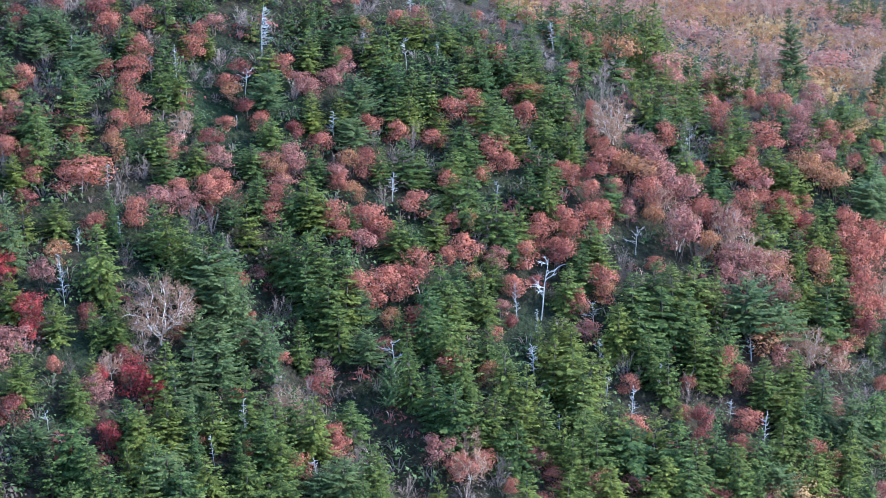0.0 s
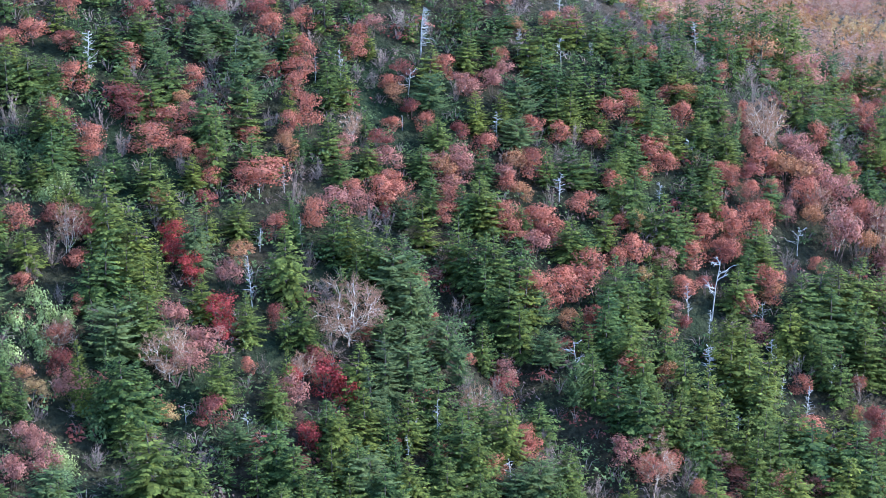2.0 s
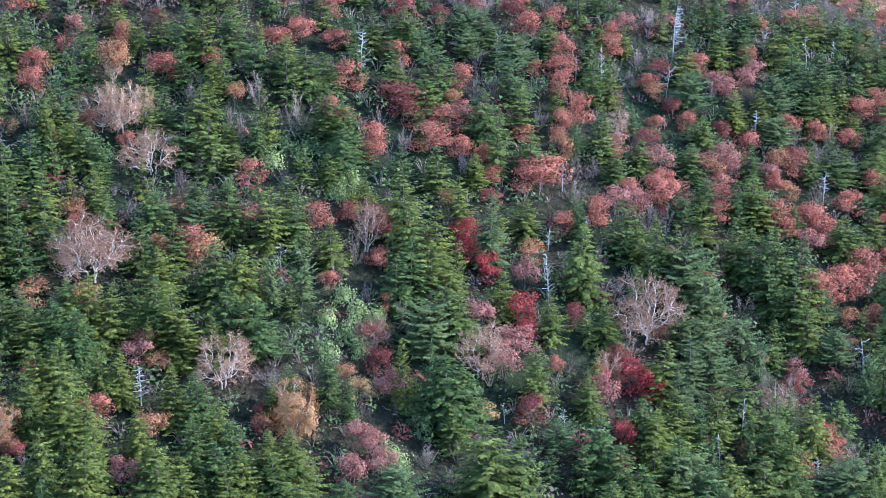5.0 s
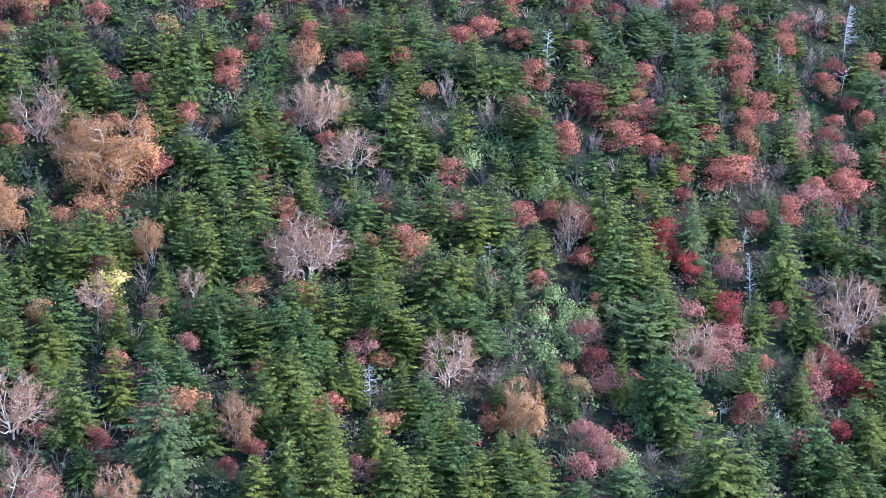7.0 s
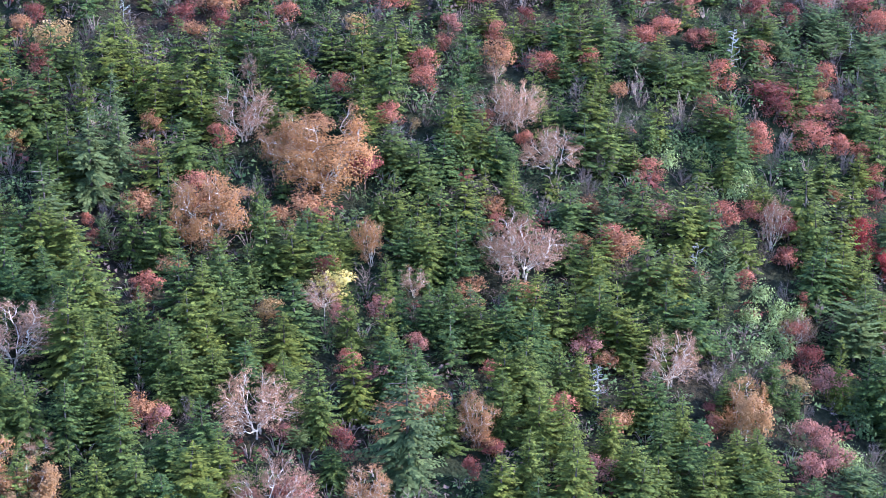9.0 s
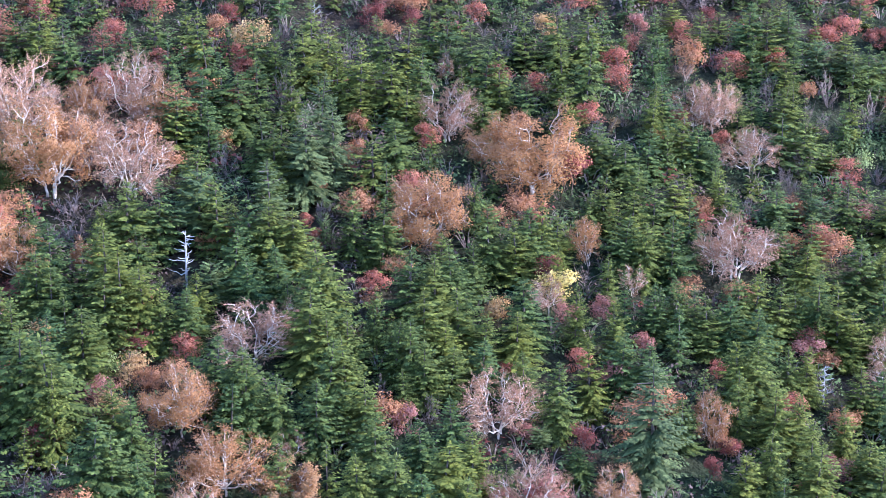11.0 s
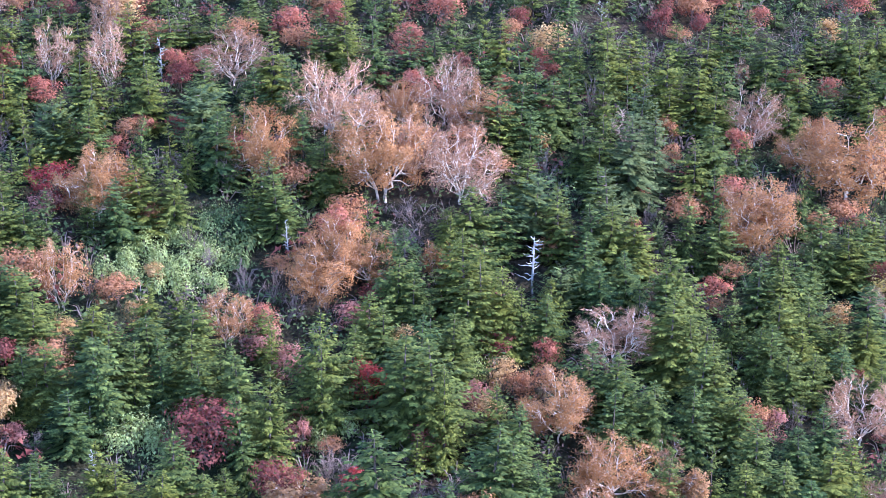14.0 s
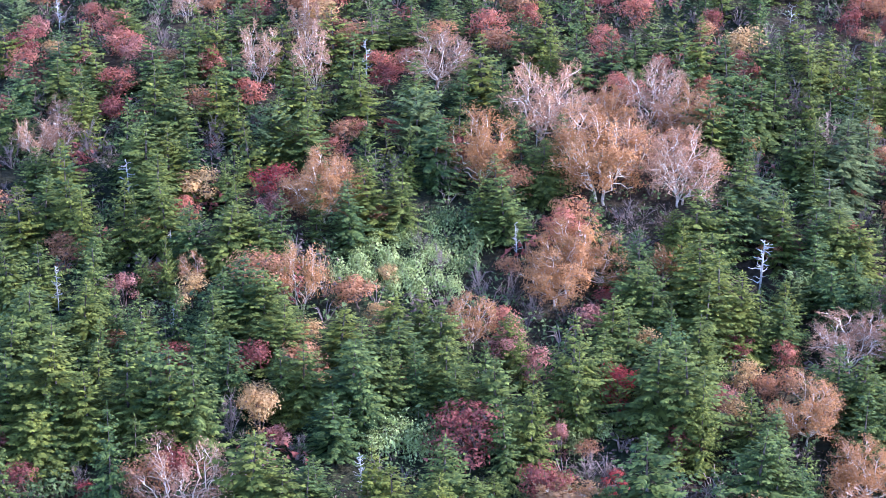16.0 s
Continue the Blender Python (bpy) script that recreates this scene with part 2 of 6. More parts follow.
def conifer(seed, mat, spread=0.33, whorls=19, boughs=10, droop=0.25, power=0.8, gappy=0.1, bare=0.04, open_top=0.0, upturn=0.3, needle=0.45, gap=0.32, dead=0):
    """A conifer ten metres tall: trunk, and tiers of boughs, each a flat frond of needle sprays that lies nearly level."""
    rng = random.Random(seed)
    H = 10.0
    trunk, crown = Soup(), Soup()
    bend = vec(rng, 0.15)
    spine = lambda z: Vector((bend.x * (z / H) ** 2, bend.y * (z / H) ** 2, z))
    trunk.tube([spine(z) for z in (-0.8, 1.0, 4.0, 7.5, 9.9)], [0.17, 0.14, 0.09, 0.045, 0.01], 5)
    for k in range(dead):
        z, w = rng.uniform(5.5, 9.5), turned(rng.uniform(0, 6.28)) * rng.uniform(0.6, 1.4)
        trunk.tube([spine(z), spine(z) + w + Vector((0, 0, 0.3))], [0.05, 0.02], 3)
    side_a, side_b = rng.uniform(0, 6.28), rng.uniform(0, 6.28)
    for k in range(whorls):
        f = (k + 0.7 * rng.random()) / whorls
        z0 = H * (bare + (0.975 - bare) * f)
        reach = H * spread * max(0.04, (1 - f + open_top * (1 - f) ** 0.5 * f)) ** power * (0.6 + 0.4 * min(1, (f + 0.1) * 6)) * rng.uniform(0.85, 1.15)
        n = max(4, round(boughs * (1 - 0.5 * f)))
        off = rng.uniform(0, 6.28)
        for b in range(n):
            if rng.random() < gappy:
                continue
            a = off + 6.283 * (b + rng.uniform(-0.35, 0.35)) / n
            length = reach * rng.uniform(0.62, 1.15) * (1 + 0.16 * math.cos(a - side_a) + 0.12 * math.cos(2 * a - side_b + 4 * f))
            out = turned(a)
            side = Vector((-out.y, out.x, 0))
            root = spine(z0 + rng.uniform(-0.35, 0.35) * H / whorls)
            rise = rng.uniform(-0.12, 0.12) + 0.5 * f - droop * (1 - f)
            curve = lambda q: root + out * (length * q) + Vector((0, 0, length * (rise * q - droop * 0.6 * q * q + upturn * q ** 3)))
            roll = rng.gauss(0, 0.2)
            face = Vector((0, 0, 1)) + out * (0.35 - 0.2 * rise) + side * roll
            m = max(2, round(length / gap))
            for s in range(m):
                q = 0.25 + 0.72 * (s + rng.uniform(0.3, 0.7)) / m
                at = curve(q)
                along = (curve(q + 0.05) - at).normalized()
                for turn in (-1, 1):
                    ln = needle * (0.6 + 0.55 * (1 - q)) * (0.55 + 0.45 * min(1, length / 1.6)) * rng.uniform(0.75, 1.25)
                    w = along * 0.75 + side * (turn * rng.uniform(0.6, 0.95)) + Vector((0, 0, rng.gauss(-0.08, 0.12)))
                    crown.blade(at, w, face + side * (turn * 0.18) + vec(rng, 0.16), ln, 0.27)
            e = curve(0.9)
            crown.blade(e, curve(1.0) - e, face + vec(rng, 0.15), needle * (0.45 + 0.3 * min(1, length / 1.6)), 0.3)
            if length > 0.6:
                d = curve(0.12)
                for turn in (-0.35, 0.35):
                    crown.blade(d - Vector((0, 0, 0.12)), out + side * turn - Vector((0, 0, 0.3)), face, 0.5 * length, 0.2)
    top = spine(H * 0.95)
    crown.blade(top, Vector((0.05, 0, 1)), Vector((1, 0.3, 0.2)), 0.65, 0.14)
    for k in range(8):
        crown.blade(top - Vector((0, 0, 0.09 * k)), turned(k * 2.4) + Vector((0, 0, 0.75)), turned(k * 2.4) * -0.4 + Vector((0, 0, 1)), 0.24 + 0.035 * k, 0.3)
    return [("trunk", trunk.mesh("trunk", M_TRUNK), ""), ("crown", crown.mesh("crown", mat), "")]


def crooked(rng, a, b, bow, n, wobble):
    """Points of a crooked limb from a to b that bows towards bow."""
    mid = a.lerp(b, 0.5) + bow
    pts = []
    for k in range(n + 1):
        q = k / n
        p = a.lerp(mid, q).lerp(mid.lerp(b, q), q)
        pts.append(p + vec(rng, wobble * (b - a).length) * (0.0 if k in (0, n) else 1.0))
    return pts


def birch(seed, leaf, leaves=1500, reach=4.3, low=1.6, stems=1, mains=11, fork=1.1, thick=1.0, twigs=6, leaf_size=0.24, twig=M_TWIG, boughs=8, sprigs=5, sides=5):
    """A mountain birch ten metres tall: a pale trunk, crooked spreading limbs, a dome of fine twigs and what is left of its leaves."""
    rng = random.Random(seed)
    wood, haze, crown, tips = Soup(), Soup(), Soup(), []
    H, lobe = 9.6, rng.uniform(0, 6.28)
    forks = []
    for s in range(stems):
        a = 6.283 * s / stems + rng.uniform(-0.5, 0.5)
        foot = turned(a) * (0.0 if stems == 1 else 0.3) + Vector((0, 0, -0.5))
        end = turned(a) * ((0.3 if stems == 1 else 0.9) * fork / 2.2) + Vector((0, 0, fork * rng.uniform(0.8, 1.3)))
        wood.tube(crooked(rng, foot, end, vec(rng, 0.1), 4, 0.03), [thick * r for r in (0.14, 0.125, 0.115, 0.105, 0.095)], sides + 1)
        forks.append((end, a))
    centre = Vector((0, 0, low + 0.35 * (H - low)))
    for k in range(mains):
        a = 2.4 * k + rng.uniform(-0.4, 0.4)
        r = reach * (0.15 + 0.75 * math.sqrt((k + 0.5) / mains)) * (1 + 0.18 * math.cos(2 * a + lobe))
        hub = turned(a) * r + Vector((0, 0, low + (H * 0.93 - low) * max(0.12, 1 - (r / (1.04 * reach)) ** 2) ** 0.7 * rng.uniform(0.85, 1.05)))
        start, _ = min(forks, key=lambda g: (turned(g[1]) - turned(a)).length + rng.uniform(0, 0.4))
        span = (hub - start).length
        limb = crooked(rng, start, hub, turned(a) * (0.16 * span) - Vector((0, 0, 0.06 * span)), 7, 0.032)
        wood.tube(limb, [thick * (0.078 - 0.06 * i / 7) for i in range(8)], sides)
        for j in range(boughs):
            q = 0.28 + 0.7 * (j + rng.random()) / boughs
            i = min(6, int(q * 7))
            at = limb[i].lerp(limb[i + 1], q * 7 - i)
            axis = (limb[i + 1] - limb[i]).normalized()
            way = (axis * 0.45 + vec(rng, 0.55) + (at - centre).normalized() * 0.55 + Vector((0, 0, 0.25))).normalized()
            ln = reach * rng.uniform(0.28, 0.5) * (1.15 - 0.45 * q)
            spray = crooked(rng, at, at + way * ln, vec(rng, 0.1 * ln), 3, 0.07)
            wood.tube(spray, [thick * w for w in (0.036, 0.03, 0.023, 0.014)], max(3, sides - 2))
            for g in range(sprigs):
                u = 0.3 + 0.7 * (g + rng.random()) / sprigs
                c = min(2, int(u * 3))
                p = spray[c].lerp(spray[c + 1], u * 3 - c)
                w = (way * 0.6 + vec(rng, 0.5) + Vector((0, 0, 0.2))).normalized()
                e = p + w * rng.uniform(0.5, 1.0)
                wood.sliver(p, e - p, w.orthogonal().normalized() * 0.026)
                tips += [(e, w), (p.lerp(e, 0.4), w)]
    for p, d in tips:
        for k in range(twigs):
            w = (d + vec(rng, 0.55) + Vector((0, 0, 0.15))).normalized()
            haze.sliver(p, w * rng.uniform(0.4, 0.85), w.orthogonal().normalized() * 0.02)
    for k in range(leaves):
        p, d = tips[rng.randrange(len(tips))]
        at = p + d * rng.uniform(0.0, 0.5) + vec(rng, 0.26)
        face = (at - centre).normalized() + Vector((0, 0, 0.35)) + vec(rng, 0.35)
        crown.leaf(at, vec(rng), face, leaf_size * rng.uniform(0.7, 1.35))
    return [("trunk", wood.mesh("trunk", M_BIRCH_BARK), "pale peeling birch bark"), ("twig", haze.mesh("twig", twig), ""), ("crown", crown.mesh("crown", leaf), "")]


def shrub_tree(seed, leaf, leaves=1400, size=0.19, wide=1.0, lobes=15, twig=M_SHRUB):
    """A small maple or rowan five metres tall: slim stems and a lumpy crown of leaf clumps."""
    rng = random.Random(seed)
    wood, crown = Soup(), Soup()
    hubs = []
    for k in range(lobes):
        a, r = rng.uniform(0, 6.283), math.sqrt(rng.random()) * 1.45 * wide
        z = 4.0 - 0.5 * (r / wide) ** 2 - rng.uniform(0.3, 3.0) * (k % 3) / 2
        hubs.append((turned(a) * r + Vector((0, 0, z)), rng.uniform(0.5, 1.0)))
    for k, (h, r) in enumerate(hubs):
        foot = turned(k * 2.4) * 0.25 if k < 4 else hubs[k % 4][0] * 0.55
        mid = foot.lerp(h, 0.5) + Vector((0, 0, 0.35)) + vec(rng, 0.1)
        wood.tube([foot - Vector((0, 0, 0.3 if k < 4 else 0.0)), mid, h, h + vec(rng, 0.2) + Vector((0, 0, 0.4))], [0.035, 0.028, 0.02, 0.008], 4)
        for t in range(6):
            w = (vec(rng) + Vector((0, 0, 0.7))).normalized() * r * rng.uniform(0.9, 1.4)
            wood.sliver(h - w * 0.2, w, w.orthogonal().normalized() * 0.022)
    for k in range(leaves):
        h, r = hubs[rng.randrange(len(hubs))]
        d = vec(rng).normalized()
        d.z = d.z * 0.7 + 0.15
        at = h + d * r * rng.choice((0.75, 0.95, 1.0, 1.1, 1.3))
        face = d + Vector((0, 0, 0.35)) + vec(rng, 0.28)
        crown.leaf(at, vec(rng), face, size * rng.uniform(0.65, 1.4))
    return [("trunk", wood.mesh("trunk", twig), ""), ("crown", crown.mesh("crown", leaf), "")]


def snag(seed, mat=M_SNAG, arms=26, reach=2.6, fork=False, sided=0.0):
    """A dead tree ten metres tall: bleached trunk with broken arms, or forked like an antler; sided: how far the arms keep to one side."""
    rng = random.Random(seed)
    wood, arm = Soup(), Soup()
    bend = vec(rng, 0.3)
    pts = [Vector((bend.x * (z / 10) ** 2 + rng.gauss(0, 0.07), bend.y * (z / 10) ** 2, z)) for z in (-0.5, 1.5, 3.5, 5.5, 7.5, 9.0, 10.0)]
    wood.tube(pts, [w * (0.6 if fork else 1.0) for w in (0.18, 0.16, 0.14, 0.115, 0.085, 0.055, 0.02)], 6)
    for k in range(arms):
        z = (3.0 if fork else 2.5) + (6.8 if fork else 7.2) * (k + rng.random()) / arms
        i = next(j for j in range(len(pts) - 1) if pts[j + 1].z >= z)
        p = pts[i].lerp(pts[i + 1], (z - pts[i].z) / (pts[i + 1].z - pts[i].z))
        a = rng.gauss(0, 0.45) if rng.random() < sided else rng.uniform(0, 6.283)
        ln = reach * rng.uniform(0.35, 1.1) * (1.3 - 0.09 * z)
        tilt = rng.uniform(-0.25, -0.15) if sided else rng.uniform(-0.2, 0.3) if not fork else rng.uniform(0.2, 1.0)
        e = p + turned(a) * ln + Vector((0, 0, ln * (tilt + 0.25)))
        path = crooked(rng, p, e, Vector((0, 0, -0.15 * ln)), 4, 0.06)
        arm.tube(path, [w * (0.8 if fork else 1.0) for w in (0.10, 0.085, 0.07, 0.05, 0.02)], 4)
        for j in range(4 if fork else 1):
            q = path[rng.choice((1, 2, 2, 3))]
            w = (turned(a + rng.uniform(-1.2, 1.2)) + Vector((0, 0, rng.uniform(-0.2, 0.9)))).normalized() * ln * rng.uniform(0.3, 0.6)
            arm.tube([q, q + w * 0.5 + vec(rng, 0.05), q + w], [0.06, 0.045, 0.015], 3)
    return [("trunk", wood.mesh("trunk", mat), ""), ("branch", arm.mesh("branch", mat), "")]


def bush(seed, mat, leaves=800, size=0.18, radius=1.4, tall=1.5):
    """A low leafy bush: a few stems under a loose dome of leaves."""
    rng = random.Random(seed)
    wood, crown = Soup(), Soup()
    for k in range(7):
        a = k * 0.9 + rng.random()
        e = turned(a) * radius * rng.uniform(0.3, 0.8) + Vector((0, 0, tall * rng.uniform(0.6, 0.95)))
        wood.tube([Vector((0, 0, -0.2)), e * 0.5 + Vector((0, 0, 0.2)), e], [0.03, 0.02, 0.008], 3)
    for k in range(leaves):
        a, r = rng.uniform(0, 6.283), math.sqrt(rng.random())
        lump = 1 + 0.25 * math.sin(3 * a + seed) * r
        at = turned(a) * r * radius * lump + Vector((0, 0, tall * math.sqrt(max(0.02, 1 - r * r)) * rng.uniform(0.35, 1.1)))
        at *= rng.choice((0.8, 1.0, 1.0, 1.3))
        crown.leaf(at, turned(rng.uniform(0, 6.283)), at.normalized() + Vector((0, 0, 0.7)) + vec(rng, 0.4), size * rng.uniform(0.6, 1.4))
    return [("stem", wood.mesh("stem", M_GREY_TWIG), ""), ("crown", crown.mesh("crown", mat), "")]


def brush(seed, mat, stalks=300, tall=1.6):
    """A leafless bush: thin forked stems and a rounded haze of fine twigs."""
    rng = random.Random(seed)
    stems, ends, arms = Soup(), Soup(), []
    for k in range(14):
        w = (Vector((0, 0, 1)) + vec(rng, 0.75)).normalized() * tall * rng.uniform(0.45, 0.85)
        w.z = abs(w.z)
        path = crooked(rng, Vector((0, 0, -0.1)), w, vec(rng, 0.12), 3, 0.05)
        stems.tube(path, [0.013, 0.01, 0.007, 0.004], 3)
        arms.append((path, w.normalized()))
    for k in range(stalks):
        path, w = arms[k % len(arms)]
        q = rng.randrange(1, 3)
        d = (w * 0.5 + vec(rng, 0.6) + Vector((0, 0, 0.2))).normalized()
        ends.sliver(path[q].lerp(path[q + 1], rng.random()), d * rng.uniform(0.2, 0.5), d.orthogonal().normalized() * 0.011)
    return [("stem", stems.mesh("stem", mat), ""), ("crown", ends.mesh("crown", mat), "leafless twigs")]


# kind: variants, height of the model, name, category, group
SHAPES = {
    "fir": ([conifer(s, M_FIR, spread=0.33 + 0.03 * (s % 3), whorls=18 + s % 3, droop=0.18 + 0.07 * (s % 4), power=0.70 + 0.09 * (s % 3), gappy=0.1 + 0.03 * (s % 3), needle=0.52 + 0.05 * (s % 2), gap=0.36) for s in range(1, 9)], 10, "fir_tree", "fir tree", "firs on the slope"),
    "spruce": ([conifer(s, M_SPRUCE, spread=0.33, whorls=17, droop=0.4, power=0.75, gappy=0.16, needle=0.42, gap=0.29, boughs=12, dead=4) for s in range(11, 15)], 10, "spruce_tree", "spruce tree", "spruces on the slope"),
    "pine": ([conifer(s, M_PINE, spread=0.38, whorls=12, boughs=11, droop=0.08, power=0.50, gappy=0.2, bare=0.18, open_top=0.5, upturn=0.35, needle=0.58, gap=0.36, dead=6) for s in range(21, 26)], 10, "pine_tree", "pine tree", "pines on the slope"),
    "moor_fir": ([conifer(9, M_SPRUCE, spread=0.24, whorls=26, boughs=13, droop=0.3, power=0.8, gappy=0.04, needle=0.62, gap=0.3), conifer(10, M_SPRUCE, spread=0.28, whorls=22, boughs=12, droop=0.3, gappy=0.05, needle=0.6)], 10, "fir_tree", "fir tree", "firs on the slope"),
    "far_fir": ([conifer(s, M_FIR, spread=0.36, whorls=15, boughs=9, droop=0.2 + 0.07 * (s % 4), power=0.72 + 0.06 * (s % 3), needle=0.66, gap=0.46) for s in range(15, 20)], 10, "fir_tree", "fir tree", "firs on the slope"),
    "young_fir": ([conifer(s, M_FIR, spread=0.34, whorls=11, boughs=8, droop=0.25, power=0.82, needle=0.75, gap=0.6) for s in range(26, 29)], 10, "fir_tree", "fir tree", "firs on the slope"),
    "birch": ([birch(s, M_LEAF["dusk"], 2600, stems=1 + s % 3, mains=10 + s % 3, fork=0.9 + 0.5 * (s % 2), leaf_size=0.17) for s in range(31, 37)], 10, "birch_tree", "birch tree", "bare birches"),
    "slimbirch": ([birch(s, M_LEAF["dusk"], 1500, reach=3.0, low=3.6, stems=4, mains=10, fork=1.0, thick=0.7, leaf_size=0.2, boughs=5) for s in range(41, 44)], 10, "slender_birch", "birch tree", "slender birches"),
    "slimorange": ([birch(s, M_LEAF["tan"], 4200, reach=3.0, low=3.6, stems=4, mains=10, fork=1.0, thick=0.7, leaf_size=0.18, boughs=5) for s in range(44, 47)], 10, "slender_birch", "birch tree", "slender birches"),
    "obirch": ([birch(s, M_LEAF["tan"], 9500, stems=1 + s % 3, leaf_size=0.185, twigs=4, thick=1.1) for s in range(51, 55)], 10, "orange_birch", "birch tree", "birches in orange leaf"),
    "ybirch": ([birch(s, M_LEAF["gold"], 9000, stems=2, leaf_size=0.28, twigs=3) for s in range(55, 57)], 10, "golden_birch", "birch tree", "birches in golden leaf"),
    "moor_birch": ([birch(s, M_LEAF[c], 420, reach=3.2, low=1.0, stems=2, mains=5, boughs=3, sprigs=2, twigs=1, thick=0.28, leaf_size=0.36, sides=3) for s, c in ((46, "tan"), (47, "dusk"), (48, "dusk"))], 10, "moor_birch", "birch tree", "moor birches"),
    "moor_bush": ([bush(s, M_LEAF[c], 230, 0.3, 1.6, 1.8) for s, c in ((91, "pink"), (93, "tan"), (95, "salmon"), (96, "pink"), (97, "dusk"))], 1.9, "moor_bush", "bush", "moor bushes"),
    "moor_gold": ([birch(s, M_LEAF[c], 480, reach=3.8, low=1.0, stems=2, mains=5, boughs=3, sprigs=2, twigs=1, thick=0.35, leaf_size=0.42, sides=3) for s, c in ((92, "ochre"), (94, "gold"), (95, "tan"))], 10, "moor_bush", "bush", "moor bushes"),
    "snag": ([snag(61, arms=26), snag(62, arms=32, reach=2.4), snag(63, arms=22, reach=2.8), snag(66, arms=24, reach=2.9)], 10, "dead_tree", "dead tree", "bleached dead trees"),
    "ladder_snag": ([snag(67, arms=30, reach=3.2, sided=1.0)], 10, "dead_tree", "dead tree", "bleached dead trees"),
    "forksnag": ([snag(64, arms=9, reach=3.4, fork=True), snag(65, arms=11, reach=3.6, fork=True), snag(68, arms=8, reach=3.8, fork=True)], 10, "dead_tree", "dead tree", "bleached dead trees"),
    "pale": ([bush(s, M_PALE) for s in (71, 72, 73)], 1.6, "leafy_bush", "bush", "pale green bushes"),
    "lush": ([bush(s, M_LUSH, 400, 0.27) for s in (74, 75)], 1.6, "green_bush", "bush", "green bushes"),
    "brush": ([brush(s, M_GREY_TWIG) for s in (81, 82, 83)], 1.7, "bare_bush", "bush", "leafless bushes"),
    "low_green": ([bush(s, M_LUSH, 80, 0.17, 1.1, 0.8) for s in (84, 85)], 0.9, "undergrowth", "bush", "undergrowth"),
    "low_brown": ([bush(s, M_BRUSH, 80, 0.16, 1.1, 0.8) for s in (86, 87)], 0.9, "undergrowth", "bush", "undergrowth"),
    "low_red": ([bush(s, M_LEAF["dark"], 50, 0.22, 0.9, 0.8) for s in (88, 89)], 0.9, "undergrowth", "bush", "undergrowth"),
}
for n, (key, count) in enumerate((("orange", 1600), ("ochre", 1600), ("yellow", 1600), ("salmon", 1650), ("pink", 1450), ("crimson", 1700), ("dark", 1600))):
    red = key in ("salmon", "pink")
    SHAPES[key] = ([shrub_tree(100 + 10 * n + s, M_LEAF[key], count) for s in range(3)], 4.9, *(("maple_tree", "maple tree", "small maples among the conifers") if red else ("rowan_tree", "rowan tree", "small rowans among the conifers")))
LABELS = {
    "fir": "dark green fir tree with sunlit tips, rooted on the slope",
    "moor_fir": "dark green pointed fir tree on the open moor",
    "spruce": "blue-green spruce tree with drooping layered boughs",
    "pine": "broad olive-green pine tree with a rounded open crown",
    "birch": "nearly leafless birch tree with pale crooked limbs and pinkish twigs",
    "slimbirch": "slender nearly leafless birch tree with upright pale stems",
    "obirch": "spreading birch tree with orange-brown leaves and pale limbs",
    "slimorange": "slender birch tree with upright stems and thin orange leaves",
    "ybirch": "spreading birch tree with golden ochre leaves and pale limbs",
    "forksnag": "bleached dead tree with crooked forking bare limbs",
    "ladder_snag": "bleached dead conifer with bare level branches on one side",
    "snag": "bleached grey dead conifer with short broken branches",
    "pale": "pale green broad-leaved bush in a clearing",
    "lush": "low dark green leafy bush on the forest floor",
    "brush": "leafless grey-brown bush among the trees",
    "orange": "small rowan tree in orange autumn leaf",
    "ochre": "small rowan tree in golden ochre autumn leaf",
    "yellow": "small rowan tree in bright yellow autumn leaf",
    "salmon": "small maple tree in salmon-red autumn leaf",
    "pink": "small maple tree in dusky pink thinning leaf",
    "crimson": "small rowan tree in crimson autumn leaf",
    "dark": "small rowan tree in dark red autumn leaf",
}
# breadth of a grown tree of that kind against the model's
BROAD = {"birch": 1.88, "obirch": 2.0, "ybirch": 2.0, "slimbirch": 1.35, "slimorange": 1.7}
PLANTED, COUNTS, REST = [], {}, []
TURN = random.Random(5)
MOST = 300


def plant(kind, x, y, tall, wide=1.0, joined=False):
    """Stands one plant of that kind on the slope; wide is its breadth against the usual one. Past the first few hundred it joins the rest."""
    if kind in ("fir", "pine", "spruce", "young_fir") and off_gully(x, y) < 2.0:
        return
    if kind == "fir" and COUNTS.get("fir_tree", 0) >= MOST:
        kind = "far_fir"
    variants, size, name, category, group = SHAPES[kind]
    parts = variants[TURN.randrange(len(variants))]
    s = tall / size
    lean, broad = 2.5, wide * BROAD.get(kind, 1.0)
    m = pose(x, y, float(height(x, y)), TURN.gauss(0, lean), TURN.gauss(0, lean), TURN.uniform(0, 360) if kind != "ladder_snag" else 0) @ Matrix.Diagonal((s * broad, s * broad, s, 1))
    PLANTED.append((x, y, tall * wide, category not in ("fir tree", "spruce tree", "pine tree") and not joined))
    COUNTS[name] = COUNTS.get(name, 0) + 1
    if joined or COUNTS[name] > MOST:
        REST.append((parts, m, TURN.random()))
        return
    root = new(name)
    root.empty_display_size = 0.3
    root.matrix_basis = m
    tagged(root, LABELS[kind], category, group)
    for part_name, mesh, label in parts:
        ob = new(part_name, mesh)
        ob.parent = root
        if label:
            tagged(ob, label)


def grove(kind, *rows):
    for x, y, tall, wide in rows:
        plant(kind, x, y, tall, wide)


